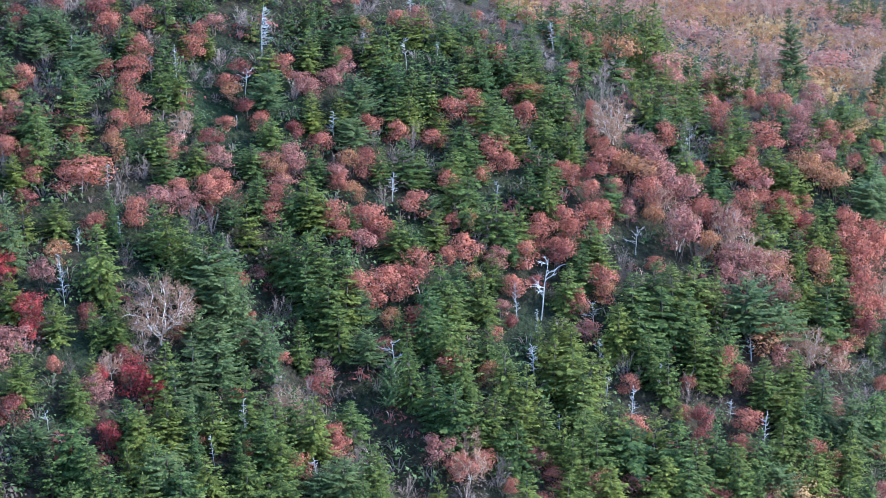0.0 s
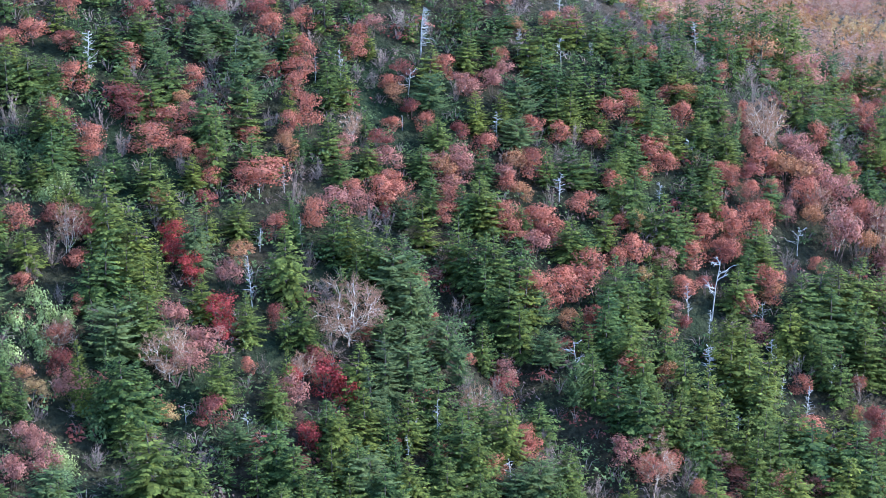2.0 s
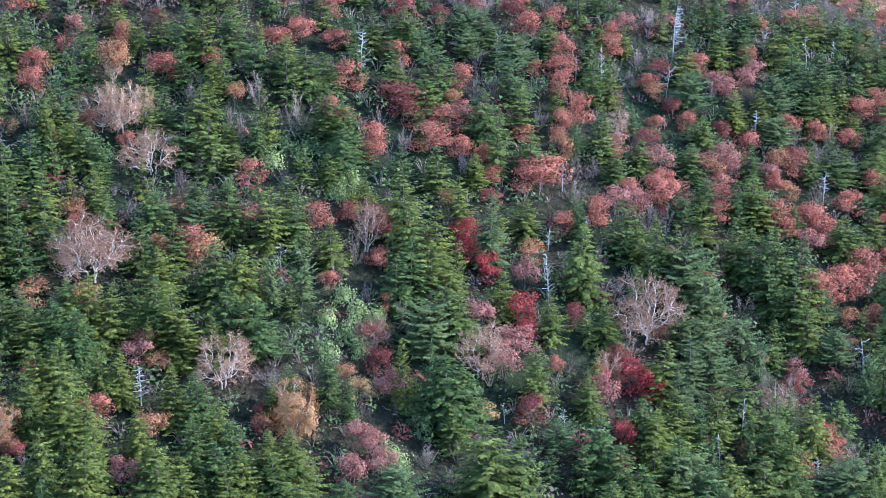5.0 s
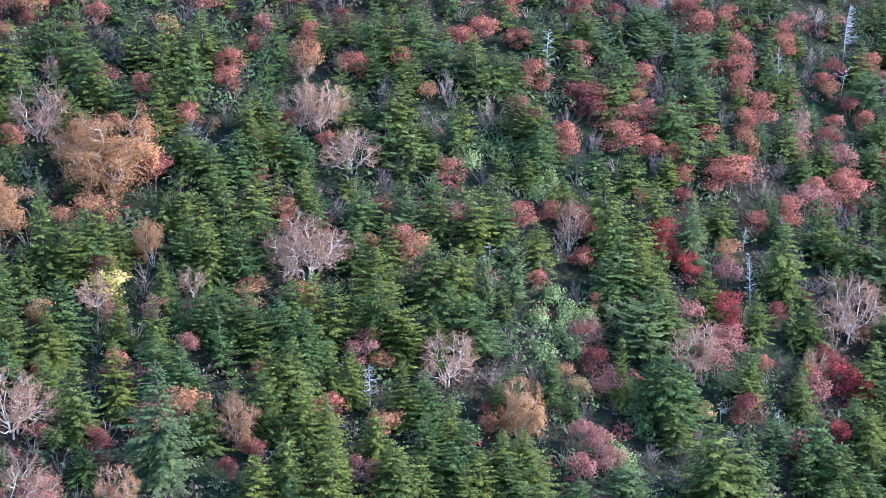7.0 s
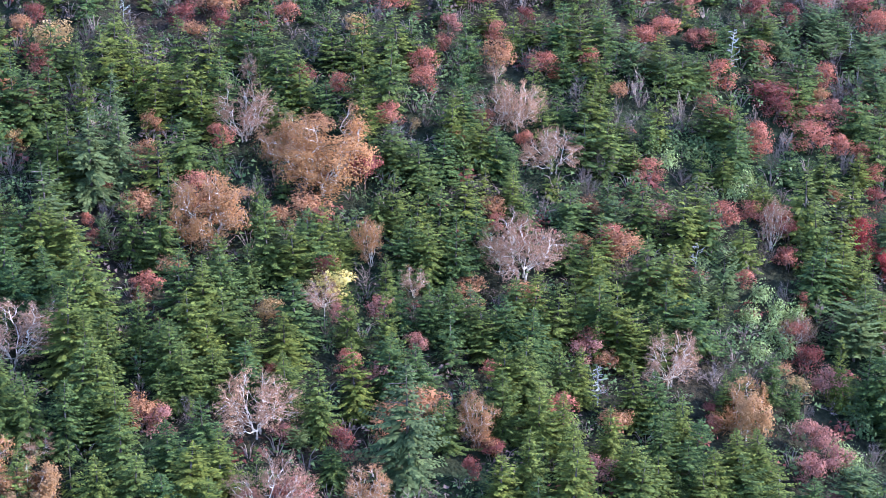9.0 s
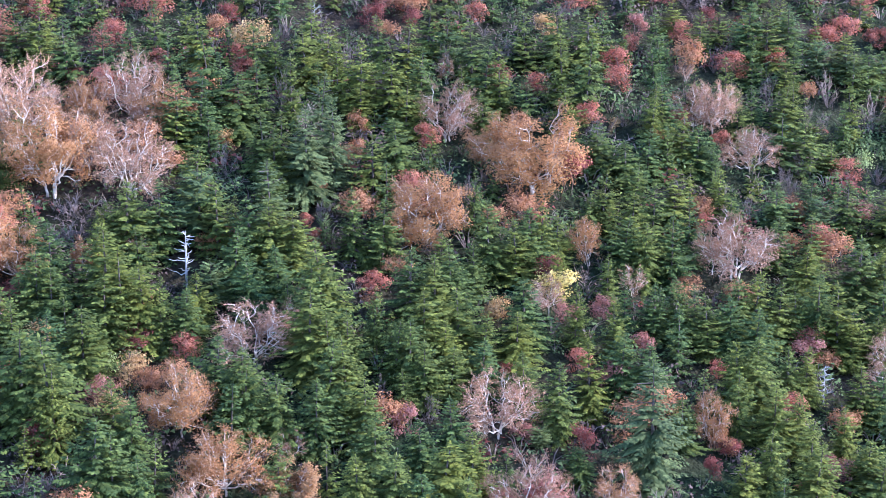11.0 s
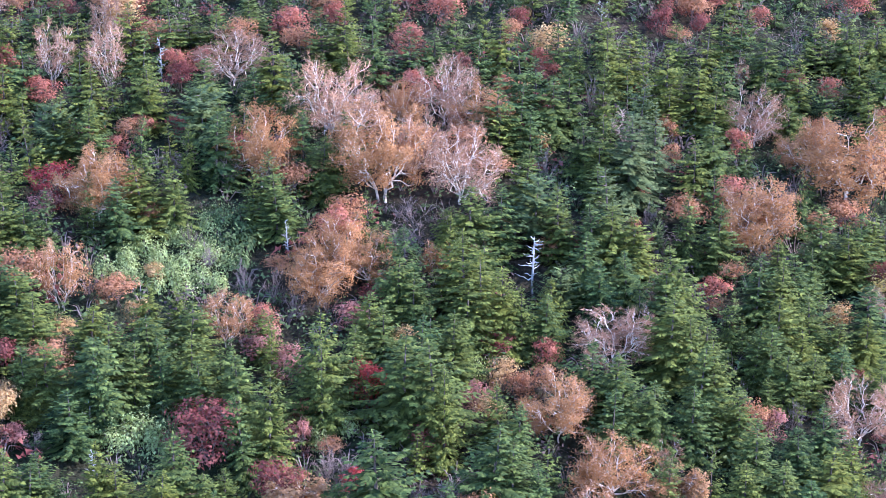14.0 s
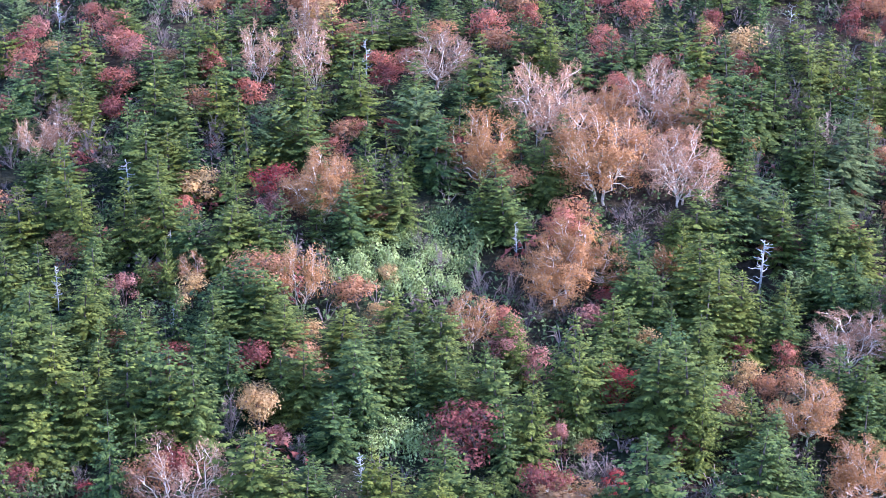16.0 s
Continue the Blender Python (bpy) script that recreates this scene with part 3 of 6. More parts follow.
def join_rest(name, label, category):
    """One mesh of all plants that wait in REST."""
    store, mats = {}, []
    V, L, T, K, C = [], [], [], [], []
    base = 0
    for parts, m, tint in REST:
        for _, me, _ in parts:
            if me.name not in store:
                v = np.empty(len(me.vertices) * 3, np.float32)
                me.vertices.foreach_get("co", v)
                lo = np.empty(len(me.loops), np.int32)
                me.loops.foreach_get("vertex_index", lo)
                to = np.empty(len(me.polygons), np.int32)
                me.polygons.foreach_get("loop_total", to)
                mat = me.materials[0]
                if mat not in mats:
                    mats.append(mat)
                store[me.name] = (v.reshape(-1, 3), lo, to, mats.index(mat))
            v, lo, to, k = store[me.name]
            a = np.array(m, np.float32)
            V.append(v @ a[:3, :3].T + a[:3, 3])
            L.append(lo + base)
            T.append(to)
            K.append(np.full(len(to), k, np.int32))
            C.append(np.full(len(to), tint, np.float32))
            base += len(v)
    print(name, len(REST), "plants", sum(int(t.sum()) - 2 * len(t) for t in T), "triangles")
    V, L, T, K, C = (np.concatenate(q) for q in (V, L, T, K, C))
    me = bpy.data.meshes.new(name)
    me.vertices.add(len(V))
    me.vertices.foreach_set("co", V.ravel())
    me.loops.add(len(L))
    me.loops.foreach_set("vertex_index", L)
    me.polygons.add(len(T))
    me.polygons.foreach_set("loop_start", np.concatenate([[0], np.cumsum(T)[:-1]]).astype(np.int32))
    me.polygons.foreach_set("material_index", K)
    me.attributes.new("tint", "FLOAT", "FACE").data.foreach_set("value", C)
    for mat in mats:
        me.materials.append(mat)
    me.update(calc_edges=True)
    REST.clear()
    return tagged(new(name, me), label, category, kind="stuff")


# ---- trees told apart one by one ----
# a lone dark fir and its neighbours on the moor behind the ridge
plant("moor_fir", 50.5, 290.7, 13.2, 1.0)
plant("moor_fir", 43.9, 286.4, 6.4, 1.0)
plant("moor_fir", 62.0, 285.0, 8.5, 1.1)
plant("moor_fir", 66.5, 300.0, 9.0, 1.1)
plant("slimbirch", 47.4, 291.5, 7.0, 0.8)
plant("slimbirch", 46.2, 289.0, 5.5, 0.9)
plant("slimbirch", 64.0, 296.0, 7.0, 1.0)
grove("fir",
      (-160.9, 125.8, 6.4, 1.49), (-179.1, 125.9, 6.4, 0.72), (-159.3, 126.0, 5.6, 1.91), (-172.3, 126.3, 9.0, 0.73), (-162.8, 126.5, 7.7, 1.79), (-153.2, 126.8, 6.0, 1.59),
      (-150.5, 126.9, 5.6, 1.41), (-158.3, 127.3, 5.6, 1.53), (-154.8, 127.6, 6.9, 1.04), (-147.8, 128.4, 4.8, 1.80), (-138.4, 129.0, 4.4, 1.98), (-135.6, 129.4, 8.8, 1.74),
      (-146.2, 130.0, 4.4, 1.49), (-149.8, 130.1, 6.6, 1.49), (-178.6, 132.0, 4.9, 2.03), (-126.3, 132.6, 7.2, 1.39), (-127.9, 132.8, 8.1, 1.52), (-124.3, 133.1, 5.4, 1.24),
      (-177.3, 133.2, 5.3, 1.65), (-169.3, 133.2, 6.7, 1.32), (-174.9, 133.4, 6.7, 1.32), (-167.3, 133.6, 8.0, 1.24))
grove("fir",
      (-145.3, 133.9, 7.2, 0.85), (-177.1, 134.7, 7.2, 1.70), (-178.7, 134.7, 8.5, 1.83), (-157.8, 134.7, 5.0, 1.80), (-172.3, 134.9, 8.1, 1.24), (-169.1, 135.0, 8.1, 1.38),
      (-180.8, 135.2, 6.8, 1.49), (-115.1, 135.6, 6.0, 1.14), (-143.7, 135.6, 8.2, 0.96), (-104.3, 136.3, 5.1, 1.80), (-170.9, 136.4, 7.7, 1.31), (-155.5, 136.6, 6.8, 0.82),
      (-101.4, 136.8, 5.1, 1.58), (-109.3, 136.8, 5.6, 1.45), (-106.8, 136.9, 5.6, 1.65), (-131.2, 137.2, 8.3, 0.72), (-174.7, 137.4, 6.4, 1.42), (-160.6, 137.5, 3.7, 1.24),
      (-156.7, 138.1, 6.9, 1.82), (-125.9, 138.2, 5.6, 1.24), (-160.0, 138.6, 6.0, 1.53), (-103.0, 138.7, 6.1, 2.10))
grove("fir",
      (-161.7, 138.7, 5.5, 1.45), (-165.8, 138.8, 6.0, 1.33), (-146.0, 138.8, 6.9, 1.49), (-148.9, 139.4, 5.1, 1.58), (-140.2, 139.5, 8.8, 0.72), (-127.2, 139.6, 5.6, 1.24),
      (-181.6, 139.8, 6.0, 1.53), (-153.9, 139.9, 6.0, 1.17), (-131.8, 140.1, 8.4, 1.65), (-108.0, 140.2, 6.1, 1.53), (-178.4, 140.5, 5.6, 1.65), (-167.6, 140.7, 6.0, 1.33),
      (-100.7, 140.7, 5.7, 1.45), (-151.8, 140.8, 6.1, 0.77), (-149.7, 140.9, 6.1, 1.53), (-146.8, 141.1, 6.1, 0.92), (-140.5, 141.1, 8.9, 1.30), (-134.2, 141.3, 8.0, 1.75),
      (-172.3, 141.4, 5.6, 1.65), (-104.5, 141.4, 5.7, 1.45), (-175.3, 141.9, 5.1, 1.06), (-156.1, 142.1, 6.1, 1.72))
grove("fir",
      (-180.4, 142.7, 7.0, 1.65), (-112.6, 142.8, 6.2, 1.33), (-172.1, 143.0, 6.1, 1.53), (-115.2, 143.0, 6.2, 1.53), (-153.1, 143.1, 5.7, 1.86), (-117.8, 143.4, 6.2, 1.53),
      (-108.8, 143.6, 6.2, 1.33), (-162.0, 143.8, 6.1, 1.53), (-102.3, 143.9, 5.8, 1.45), (-157.8, 144.0, 5.7, 1.86), (-167.1, 144.3, 6.2, 1.14), (-169.7, 144.3, 6.2, 0.72),
      (-144.2, 144.5, 5.7, 0.72), (-118.2, 144.5, 6.7, 1.59), (-174.4, 144.9, 5.7, 0.80), (-138.2, 144.9, 5.7, 1.45), (-177.0, 144.9, 6.2, 1.53), (-79.7, 145.0, 5.4, 1.58),
      (-92.6, 145.0, 2.9, 2.20), (-120.0, 145.2, 6.8, 1.59), (-111.8, 145.5, 7.3, 1.32), (-150.2, 145.5, 5.7, 1.65))
grove("fir",
      (-133.0, 145.6, 6.3, 1.53), (-74.0, 146.0, 6.9, 1.59), (-166.5, 146.3, 6.2, 1.72), (-110.4, 146.5, 7.3, 1.32), (-163.5, 146.8, 6.2, 1.72), (-145.0, 146.9, 4.3, 1.65),
      (-130.6, 147.0, 6.3, 1.53), (-135.9, 147.0, 5.8, 1.45), (-77.6, 147.3, 6.5, 1.14), (-68.7, 147.7, 6.0, 1.86), (-153.6, 147.9, 5.3, 1.36), (-165.3, 148.0, 6.3, 1.91),
      (-106.0, 148.3, 3.9, 1.24), (-151.5, 148.5, 5.4, 1.00), (-137.1, 148.7, 5.4, 1.58), (-176.7, 149.1, 6.3, 1.38), (-93.9, 149.6, 6.5, 1.14), (-104.6, 149.6, 5.5, 1.58),
      (-183.3, 149.7, 6.3, 1.53), (-66.9, 149.9, 5.1, 1.49), (-73.7, 150.0, 5.5, 1.35), (-63.2, 150.1, 5.1, 1.49))
grove("fir",
      (-111.7, 150.1, 6.4, 1.33), (-56.8, 150.1, 5.1, 1.74), (-69.2, 150.3, 5.6, 1.58), (-65.3, 150.5, 3.1, 1.24), (-84.0, 150.7, 4.5, 1.65), (-102.4, 150.7, 5.0, 1.49),
      (-113.5, 150.9, 7.5, 1.65), (-105.5, 151.1, 6.0, 1.45), (-181.4, 151.2, 5.4, 1.58), (-129.5, 151.2, 6.4, 1.72), (-96.5, 151.2, 5.5, 1.35), (-106.8, 151.4, 5.5, 1.35),
      (-171.3, 151.5, 5.4, 0.72), (-125.1, 151.5, 6.0, 0.95), (-100.0, 151.6, 5.5, 1.58), (-110.4, 151.8, 5.5, 1.58), (-133.7, 151.8, 5.5, 1.58), (-61.8, 152.0, 5.7, 1.35),
      (-64.1, 152.2, 5.6, 1.35), (-53.9, 152.2, 4.6, 1.65), (-173.2, 152.3, 4.0, 1.13), (-126.5, 152.3, 7.0, 1.42))
grove("fir",
      (-76.4, 152.3, 6.1, 1.24), (-123.4, 152.4, 5.5, 1.58), (-128.3, 152.5, 7.5, 1.49), (-59.5, 152.5, 5.2, 1.74), (-74.6, 152.6, 5.6, 1.35), (-79.2, 152.7, 6.1, 1.24),
      (-135.0, 152.7, 6.0, 1.65), (-102.7, 153.1, 5.6, 1.35), (-70.5, 153.1, 5.6, 1.13), (-91.2, 153.3, 6.6, 1.14), (-66.4, 153.4, 5.7, 1.35), (-129.7, 154.1, 8.0, 1.70),
      (-108.6, 154.3, 6.1, 0.72), (-104.5, 154.3, 6.6, 1.53), (-99.9, 154.5, 5.1, 1.49), (-59.8, 154.6, 5.7, 1.58), (-167.2, 154.7, 6.0, 1.65), (-113.5, 154.7, 7.1, 1.42),
      (-169.9, 154.8, 6.0, 1.45), (-63.6, 154.9, 5.7, 1.35), (-57.9, 155.1, 5.7, 1.58), (-177.1, 155.2, 5.0, 1.49))
grove("fir",
      (-86.4, 155.3, 5.7, 1.58), (-122.6, 155.3, 5.1, 1.49), (-88.7, 155.4, 5.7, 1.58), (-101.6, 155.9, 6.1, 1.65), (-78.9, 156.0, 6.2, 1.24), (-134.3, 156.1, 6.6, 1.33),
      (-97.0, 156.2, 5.1, 1.74), (-64.4, 156.3, 5.8, 1.35), (-164.6, 156.3, 5.6, 1.80), (-162.9, 156.5, 6.6, 0.81), (-77.5, 156.6, 6.8, 1.33), (-178.7, 156.6, 6.6, 0.94),
      (-112.6, 156.6, 8.2, 1.39), (-118.6, 157.0, 5.6, 1.35), (-174.2, 157.0, 6.1, 0.72), (-42.0, 157.1, 9.0, 1.75), (-166.1, 157.2, 6.6, 1.72), (-172.0, 157.3, 7.1, 1.22),
      (-183.9, 157.7, 6.1, 1.65), (-175.7, 157.8, 6.6, 1.14), (-130.9, 157.9, 6.7, 0.80), (-136.0, 158.1, 5.6, 1.35))
grove("fir",
      (-68.2, 158.2, 5.8, 1.35), (-105.7, 158.3, 7.2, 1.42), (-66.3, 158.6, 5.8, 1.35), (-74.3, 158.7, 5.3, 1.24), (-103.8, 158.7, 6.7, 1.53), (-179.9, 158.8, 6.1, 1.24),
      (-39.3, 158.9, 7.5, 1.42), (-72.9, 158.9, 5.3, 1.24), (-96.3, 159.0, 6.3, 1.65), (-31.6, 159.1, 5.4, 1.74), (-116.3, 159.1, 5.7, 1.58), (-88.7, 159.3, 6.3, 1.05),
      (-120.1, 159.3, 6.2, 1.45), (-182.3, 159.5, 6.2, 1.45), (-92.0, 159.8, 5.8, 0.95), (-29.8, 159.9, 5.4, 1.49), (-157.6, 159.9, 6.2, 1.45), (-27.0, 160.0, 5.4, 1.49),
      (-102.3, 160.3, 6.3, 1.45), (-160.4, 160.7, 5.7, 0.72), (-60.7, 161.4, 4.8, 0.72), (-28.6, 161.6, 6.0, 1.58))
grove("fir",
      (-173.4, 162.0, 6.2, 1.65), (-80.6, 162.0, 5.9, 1.35), (-76.8, 162.0, 5.9, 1.58), (-153.5, 162.2, 5.7, 1.35), (-155.8, 162.2, 6.8, 1.53), (-21.4, 162.3, 5.5, 1.49),
      (-25.8, 162.4, 5.5, 1.39), (-85.3, 162.6, 5.3, 1.24), (-118.8, 162.6, 6.8, 1.33), (-59.4, 162.6, 4.9, 1.38), (-129.1, 162.7, 6.8, 1.72), (-145.0, 162.7, 5.8, 1.58),
      (-87.7, 162.8, 5.9, 0.72), (-117.4, 162.9, 6.9, 1.53), (-78.7, 162.9, 5.9, 1.35), (-30.7, 162.9, 6.0, 1.80), (-115.5, 163.1, 5.8, 1.58), (-130.9, 163.1, 4.2, 1.55),
      (-83.0, 163.1, 5.9, 1.35), (-23.0, 163.4, 6.1, 1.58), (-146.9, 163.4, 5.8, 0.76), (-54.0, 163.5, 4.3, 0.72))
grove("fir",
      (-100.3, 163.6, 5.3, 1.24), (-45.1, 163.7, 3.8, 1.77), (-71.0, 163.9, 4.9, 0.72), (-145.5, 164.0, 6.8, 1.33), (-154.0, 164.2, 5.8, 0.81), (-27.5, 164.7, 6.1, 0.92),
      (-55.9, 164.7, 5.5, 0.99), (-68.1, 164.7, 4.9, 1.38), (-15.2, 164.7, 5.6, 1.49), (-93.4, 164.8, 5.4, 0.72), (-103.1, 164.8, 4.8, 1.38), (-168.1, 164.9, 4.7, 1.38),
      (-32.4, 165.1, 6.1, 1.58), (-181.8, 165.1, 5.3, 1.74), (-77.8, 165.2, 6.0, 1.58), (-74.4, 165.2, 6.0, 1.35), (-65.7, 165.4, 4.9, 1.38), (-20.7, 165.4, 6.7, 1.45),
      (-76.4, 165.4, 6.5, 1.45), (-25.2, 165.5, 6.7, 1.26), (-184.0, 165.6, 4.2, 1.86), (-69.1, 165.6, 7.1, 1.53))
grove("fir",
      (-174.8, 165.6, 7.4, 1.59), (-89.0, 165.8, 4.9, 1.10), (-96.7, 166.0, 5.9, 1.35), (-45.4, 166.0, 7.2, 1.72), (-108.3, 166.0, 6.4, 1.45), (-47.4, 166.1, 7.7, 0.72),
      (-156.8, 166.2, 8.0, 0.77), (-110.7, 166.4, 7.0, 0.95), (-173.0, 166.4, 6.4, 1.45), (-72.5, 166.8, 5.5, 1.24), (-49.3, 167.0, 7.2, 0.72), (-99.1, 167.0, 7.0, 1.33),
      (-14.4, 167.0, 5.7, 1.49), (-17.4, 167.0, 6.2, 1.58), (-171.2, 167.0, 5.9, 1.35), (-70.6, 167.3, 6.6, 1.45), (-44.2, 167.3, 5.6, 1.49), (-95.6, 167.9, 6.0, 1.35),
      (-64.7, 168.0, 6.1, 1.58), (-22.0, 168.1, 6.2, 0.72), (-62.2, 168.5, 6.1, 1.58), (-27.0, 168.5, 5.6, 1.74))
grove("fir",
      (-176.8, 168.7, 7.0, 1.15), (-153.1, 168.7, 5.9, 0.76), (-94.6, 168.7, 6.0, 1.13), (-7.4, 169.1, 5.2, 1.38), (-93.0, 169.5, 4.9, 1.38), (-141.5, 169.8, 6.0, 1.58),
      (-150.7, 169.8, 6.5, 1.65), (-28.4, 169.9, 5.1, 1.65), (-14.6, 170.0, 6.9, 1.24), (-85.4, 170.0, 6.1, 1.35), (-124.3, 170.0, 5.4, 1.74), (-5.6, 170.1, 4.6, 1.39),
      (-83.0, 170.4, 7.2, 1.14), (-87.4, 170.5, 5.5, 1.49), (-16.1, 170.6, 7.5, 1.33), (-24.8, 170.7, 6.9, 1.45), (-18.7, 170.8, 6.9, 0.72), (-37.7, 170.8, 6.2, 1.13),
      (-118.0, 170.9, 4.9, 1.65), (-143.4, 171.2, 7.1, 1.14), (-161.9, 171.3, 6.0, 1.35), (-32.8, 171.4, 5.1, 1.38))
grove("fir",
      (-100.3, 171.4, 6.1, 0.72), (-71.1, 171.4, 5.6, 1.49), (-22.8, 171.5, 6.3, 0.72), (-164.3, 171.6, 6.5, 1.24), (-6.4, 172.2, 6.4, 1.34), (-66.1, 172.5, 6.7, 1.65),
      (-186.9, 172.7, 6.0, 1.58), (-86.6, 172.7, 6.7, 1.24), (-139.4, 172.8, 6.0, 1.35), (-181.1, 173.1, 6.0, 1.35), (-20.9, 173.1, 5.8, 1.36), (-64.0, 173.4, 6.2, 1.58),
      (-84.6, 173.5, 7.3, 1.33), (-15.3, 174.0, 6.4, 1.35), (-81.2, 174.0, 6.2, 1.13), (-148.7, 174.1, 6.1, 1.35), (-173.4, 174.3, 6.1, 1.58), (-109.2, 174.8, 6.1, 1.35),
      (-32.3, 174.8, 4.6, 0.75), (-44.4, 174.8, 5.7, 1.74), (-12.0, 175.0, 6.4, 1.28), (-73.1, 175.1, 5.1, 1.38))
grove("fir",
      (-88.2, 175.1, 3.4, 1.24), (-45.9, 175.2, 6.3, 1.80), (-70.1, 175.3, 5.7, 1.24), (-0.2, 175.3, 4.1, 1.06), (-126.6, 175.6, 6.1, 1.35), (-175.3, 175.6, 7.2, 1.33),
      (-89.9, 175.8, 3.4, 1.65), (-117.2, 175.9, 6.7, 1.24), (-123.7, 176.0, 6.2, 1.06), (-162.1, 176.1, 6.1, 1.35), (7.8, 176.1, 6.0, 1.47), (-1.0, 176.1, 4.7, 1.24),
      (-18.1, 176.2, 6.5, 1.35), (-118.7, 176.2, 6.2, 1.58), (-19.6, 176.2, 5.3, 0.72), (-25.9, 176.6, 6.4, 1.35), (-13.9, 176.7, 5.3, 0.96), (-88.8, 176.7, 5.7, 1.24),
      (14.3, 176.9, 6.0, 1.49), (-163.2, 177.0, 6.7, 1.24), (-170.0, 177.1, 6.1, 1.32), (-126.7, 177.2, 7.9, 1.24))
grove("fir",
      (-157.2, 177.4, 6.2, 1.35), (-124.7, 177.4, 7.3, 1.33), (11.7, 177.9, 6.0, 1.49), (-82.4, 177.9, 5.7, 1.49), (-181.8, 178.1, 5.1, 1.65), (-107.1, 178.4, 5.7, 1.74),
      (-50.3, 178.7, 5.2, 1.65), (-85.5, 178.7, 5.2, 1.38), (-6.6, 179.3, 6.6, 1.58), (-8.8, 179.4, 4.8, 1.86), (-187.3, 179.4, 5.1, 1.65), (-144.6, 179.5, 6.2, 1.35),
      (-35.9, 179.5, 5.3, 1.10), (-152.7, 179.5, 5.7, 1.74), (-104.0, 179.7, 4.6, 0.78), (-76.8, 179.7, 4.0, 1.42), (-49.1, 179.8, 6.4, 1.58), (-173.0, 179.9, 7.4, 1.14),
      (20.6, 179.9, 6.1, 1.49), (-45.4, 180.0, 5.3, 1.33), (-4.5, 180.1, 6.0, 1.49), (-32.5, 180.4, 5.3, 0.72))
grove("fir",
      (-184.5, 180.4, 4.5, 1.86), (-148.2, 180.4, 5.1, 1.38), (16.2, 180.5, 6.1, 1.49), (-169.0, 180.6, 6.2, 1.35), (-77.9, 180.6, 5.2, 1.38), (-62.3, 180.8, 7.0, 1.24),
      (-72.4, 180.9, 4.7, 1.86), (-47.2, 180.9, 5.3, 1.65), (13.7, 181.0, 6.1, 0.72), (-158.4, 181.0, 7.4, 1.14), (-40.2, 181.1, 4.7, 1.55), (-56.2, 181.2, 4.7, 1.55),
      (-121.4, 181.2, 6.3, 1.58), (5.5, 181.2, 4.9, 1.08), (-30.8, 181.2, 4.8, 1.55), (-181.1, 181.4, 5.1, 1.38), (-122.9, 181.4, 7.5, 1.14), (-65.9, 181.5, 5.8, 1.49),
      (7.4, 181.6, 6.1, 1.24), (12.4, 181.7, 6.7, 1.10), (-59.6, 181.7, 6.5, 1.13), (-86.2, 182.0, 4.6, 1.86))
grove("fir",
      (0.9, 182.4, 6.7, 1.35), (-146.6, 182.5, 6.9, 1.45), (-176.3, 182.5, 5.7, 1.49), (3.1, 182.5, 6.7, 1.35), (-124.0, 182.8, 8.6, 1.16), (-19.6, 182.8, 5.4, 0.72),
      (-44.6, 182.9, 5.3, 0.72), (-119.9, 183.0, 6.4, 1.35), (-50.5, 183.0, 4.1, 1.24), (-116.8, 183.0, 7.5, 0.80), (-69.0, 183.2, 4.7, 1.55), (21.4, 183.2, 6.8, 1.58),
      (4.7, 183.3, 6.7, 1.13), (23.7, 183.5, 6.8, 1.58), (-84.2, 183.6, 5.3, 1.65), (7.5, 183.6, 6.8, 1.35), (-0.8, 183.7, 6.7, 1.35), (-88.6, 183.8, 4.7, 1.86),
      (11.4, 183.9, 6.8, 0.72), (15.3, 184.0, 6.8, 1.35), (-60.6, 184.2, 5.9, 1.49), (-184.8, 184.2, 5.2, 1.55))
grove("fir",
      (-110.6, 184.5, 4.7, 1.55), (9.7, 184.5, 6.8, 1.35), (-82.2, 184.5, 5.9, 0.72), (-106.4, 184.6, 5.3, 1.65), (-48.7, 184.8, 6.6, 1.35), (-128.3, 184.8, 7.6, 0.87),
      (-46.8, 184.9, 6.0, 1.49), (-171.0, 185.2, 7.0, 1.24), (-172.5, 185.3, 6.4, 1.35), (-3.0, 185.6, 6.1, 1.24), (29.6, 185.9, 6.9, 1.35), (-183.5, 185.9, 5.2, 1.93),
      (13.7, 185.9, 6.2, 1.49), (-77.8, 185.9, 3.6, 1.24), (-99.0, 186.0, 4.7, 1.55), (18.8, 186.2, 6.9, 1.58), (25.1, 186.2, 7.5, 1.45), (-137.7, 186.2, 7.0, 1.24),
      (-164.8, 186.3, 6.4, 1.35), (-32.8, 186.4, 7.9, 1.33), (31.4, 186.6, 6.3, 0.72), (-140.0, 186.7, 4.7, 1.24))
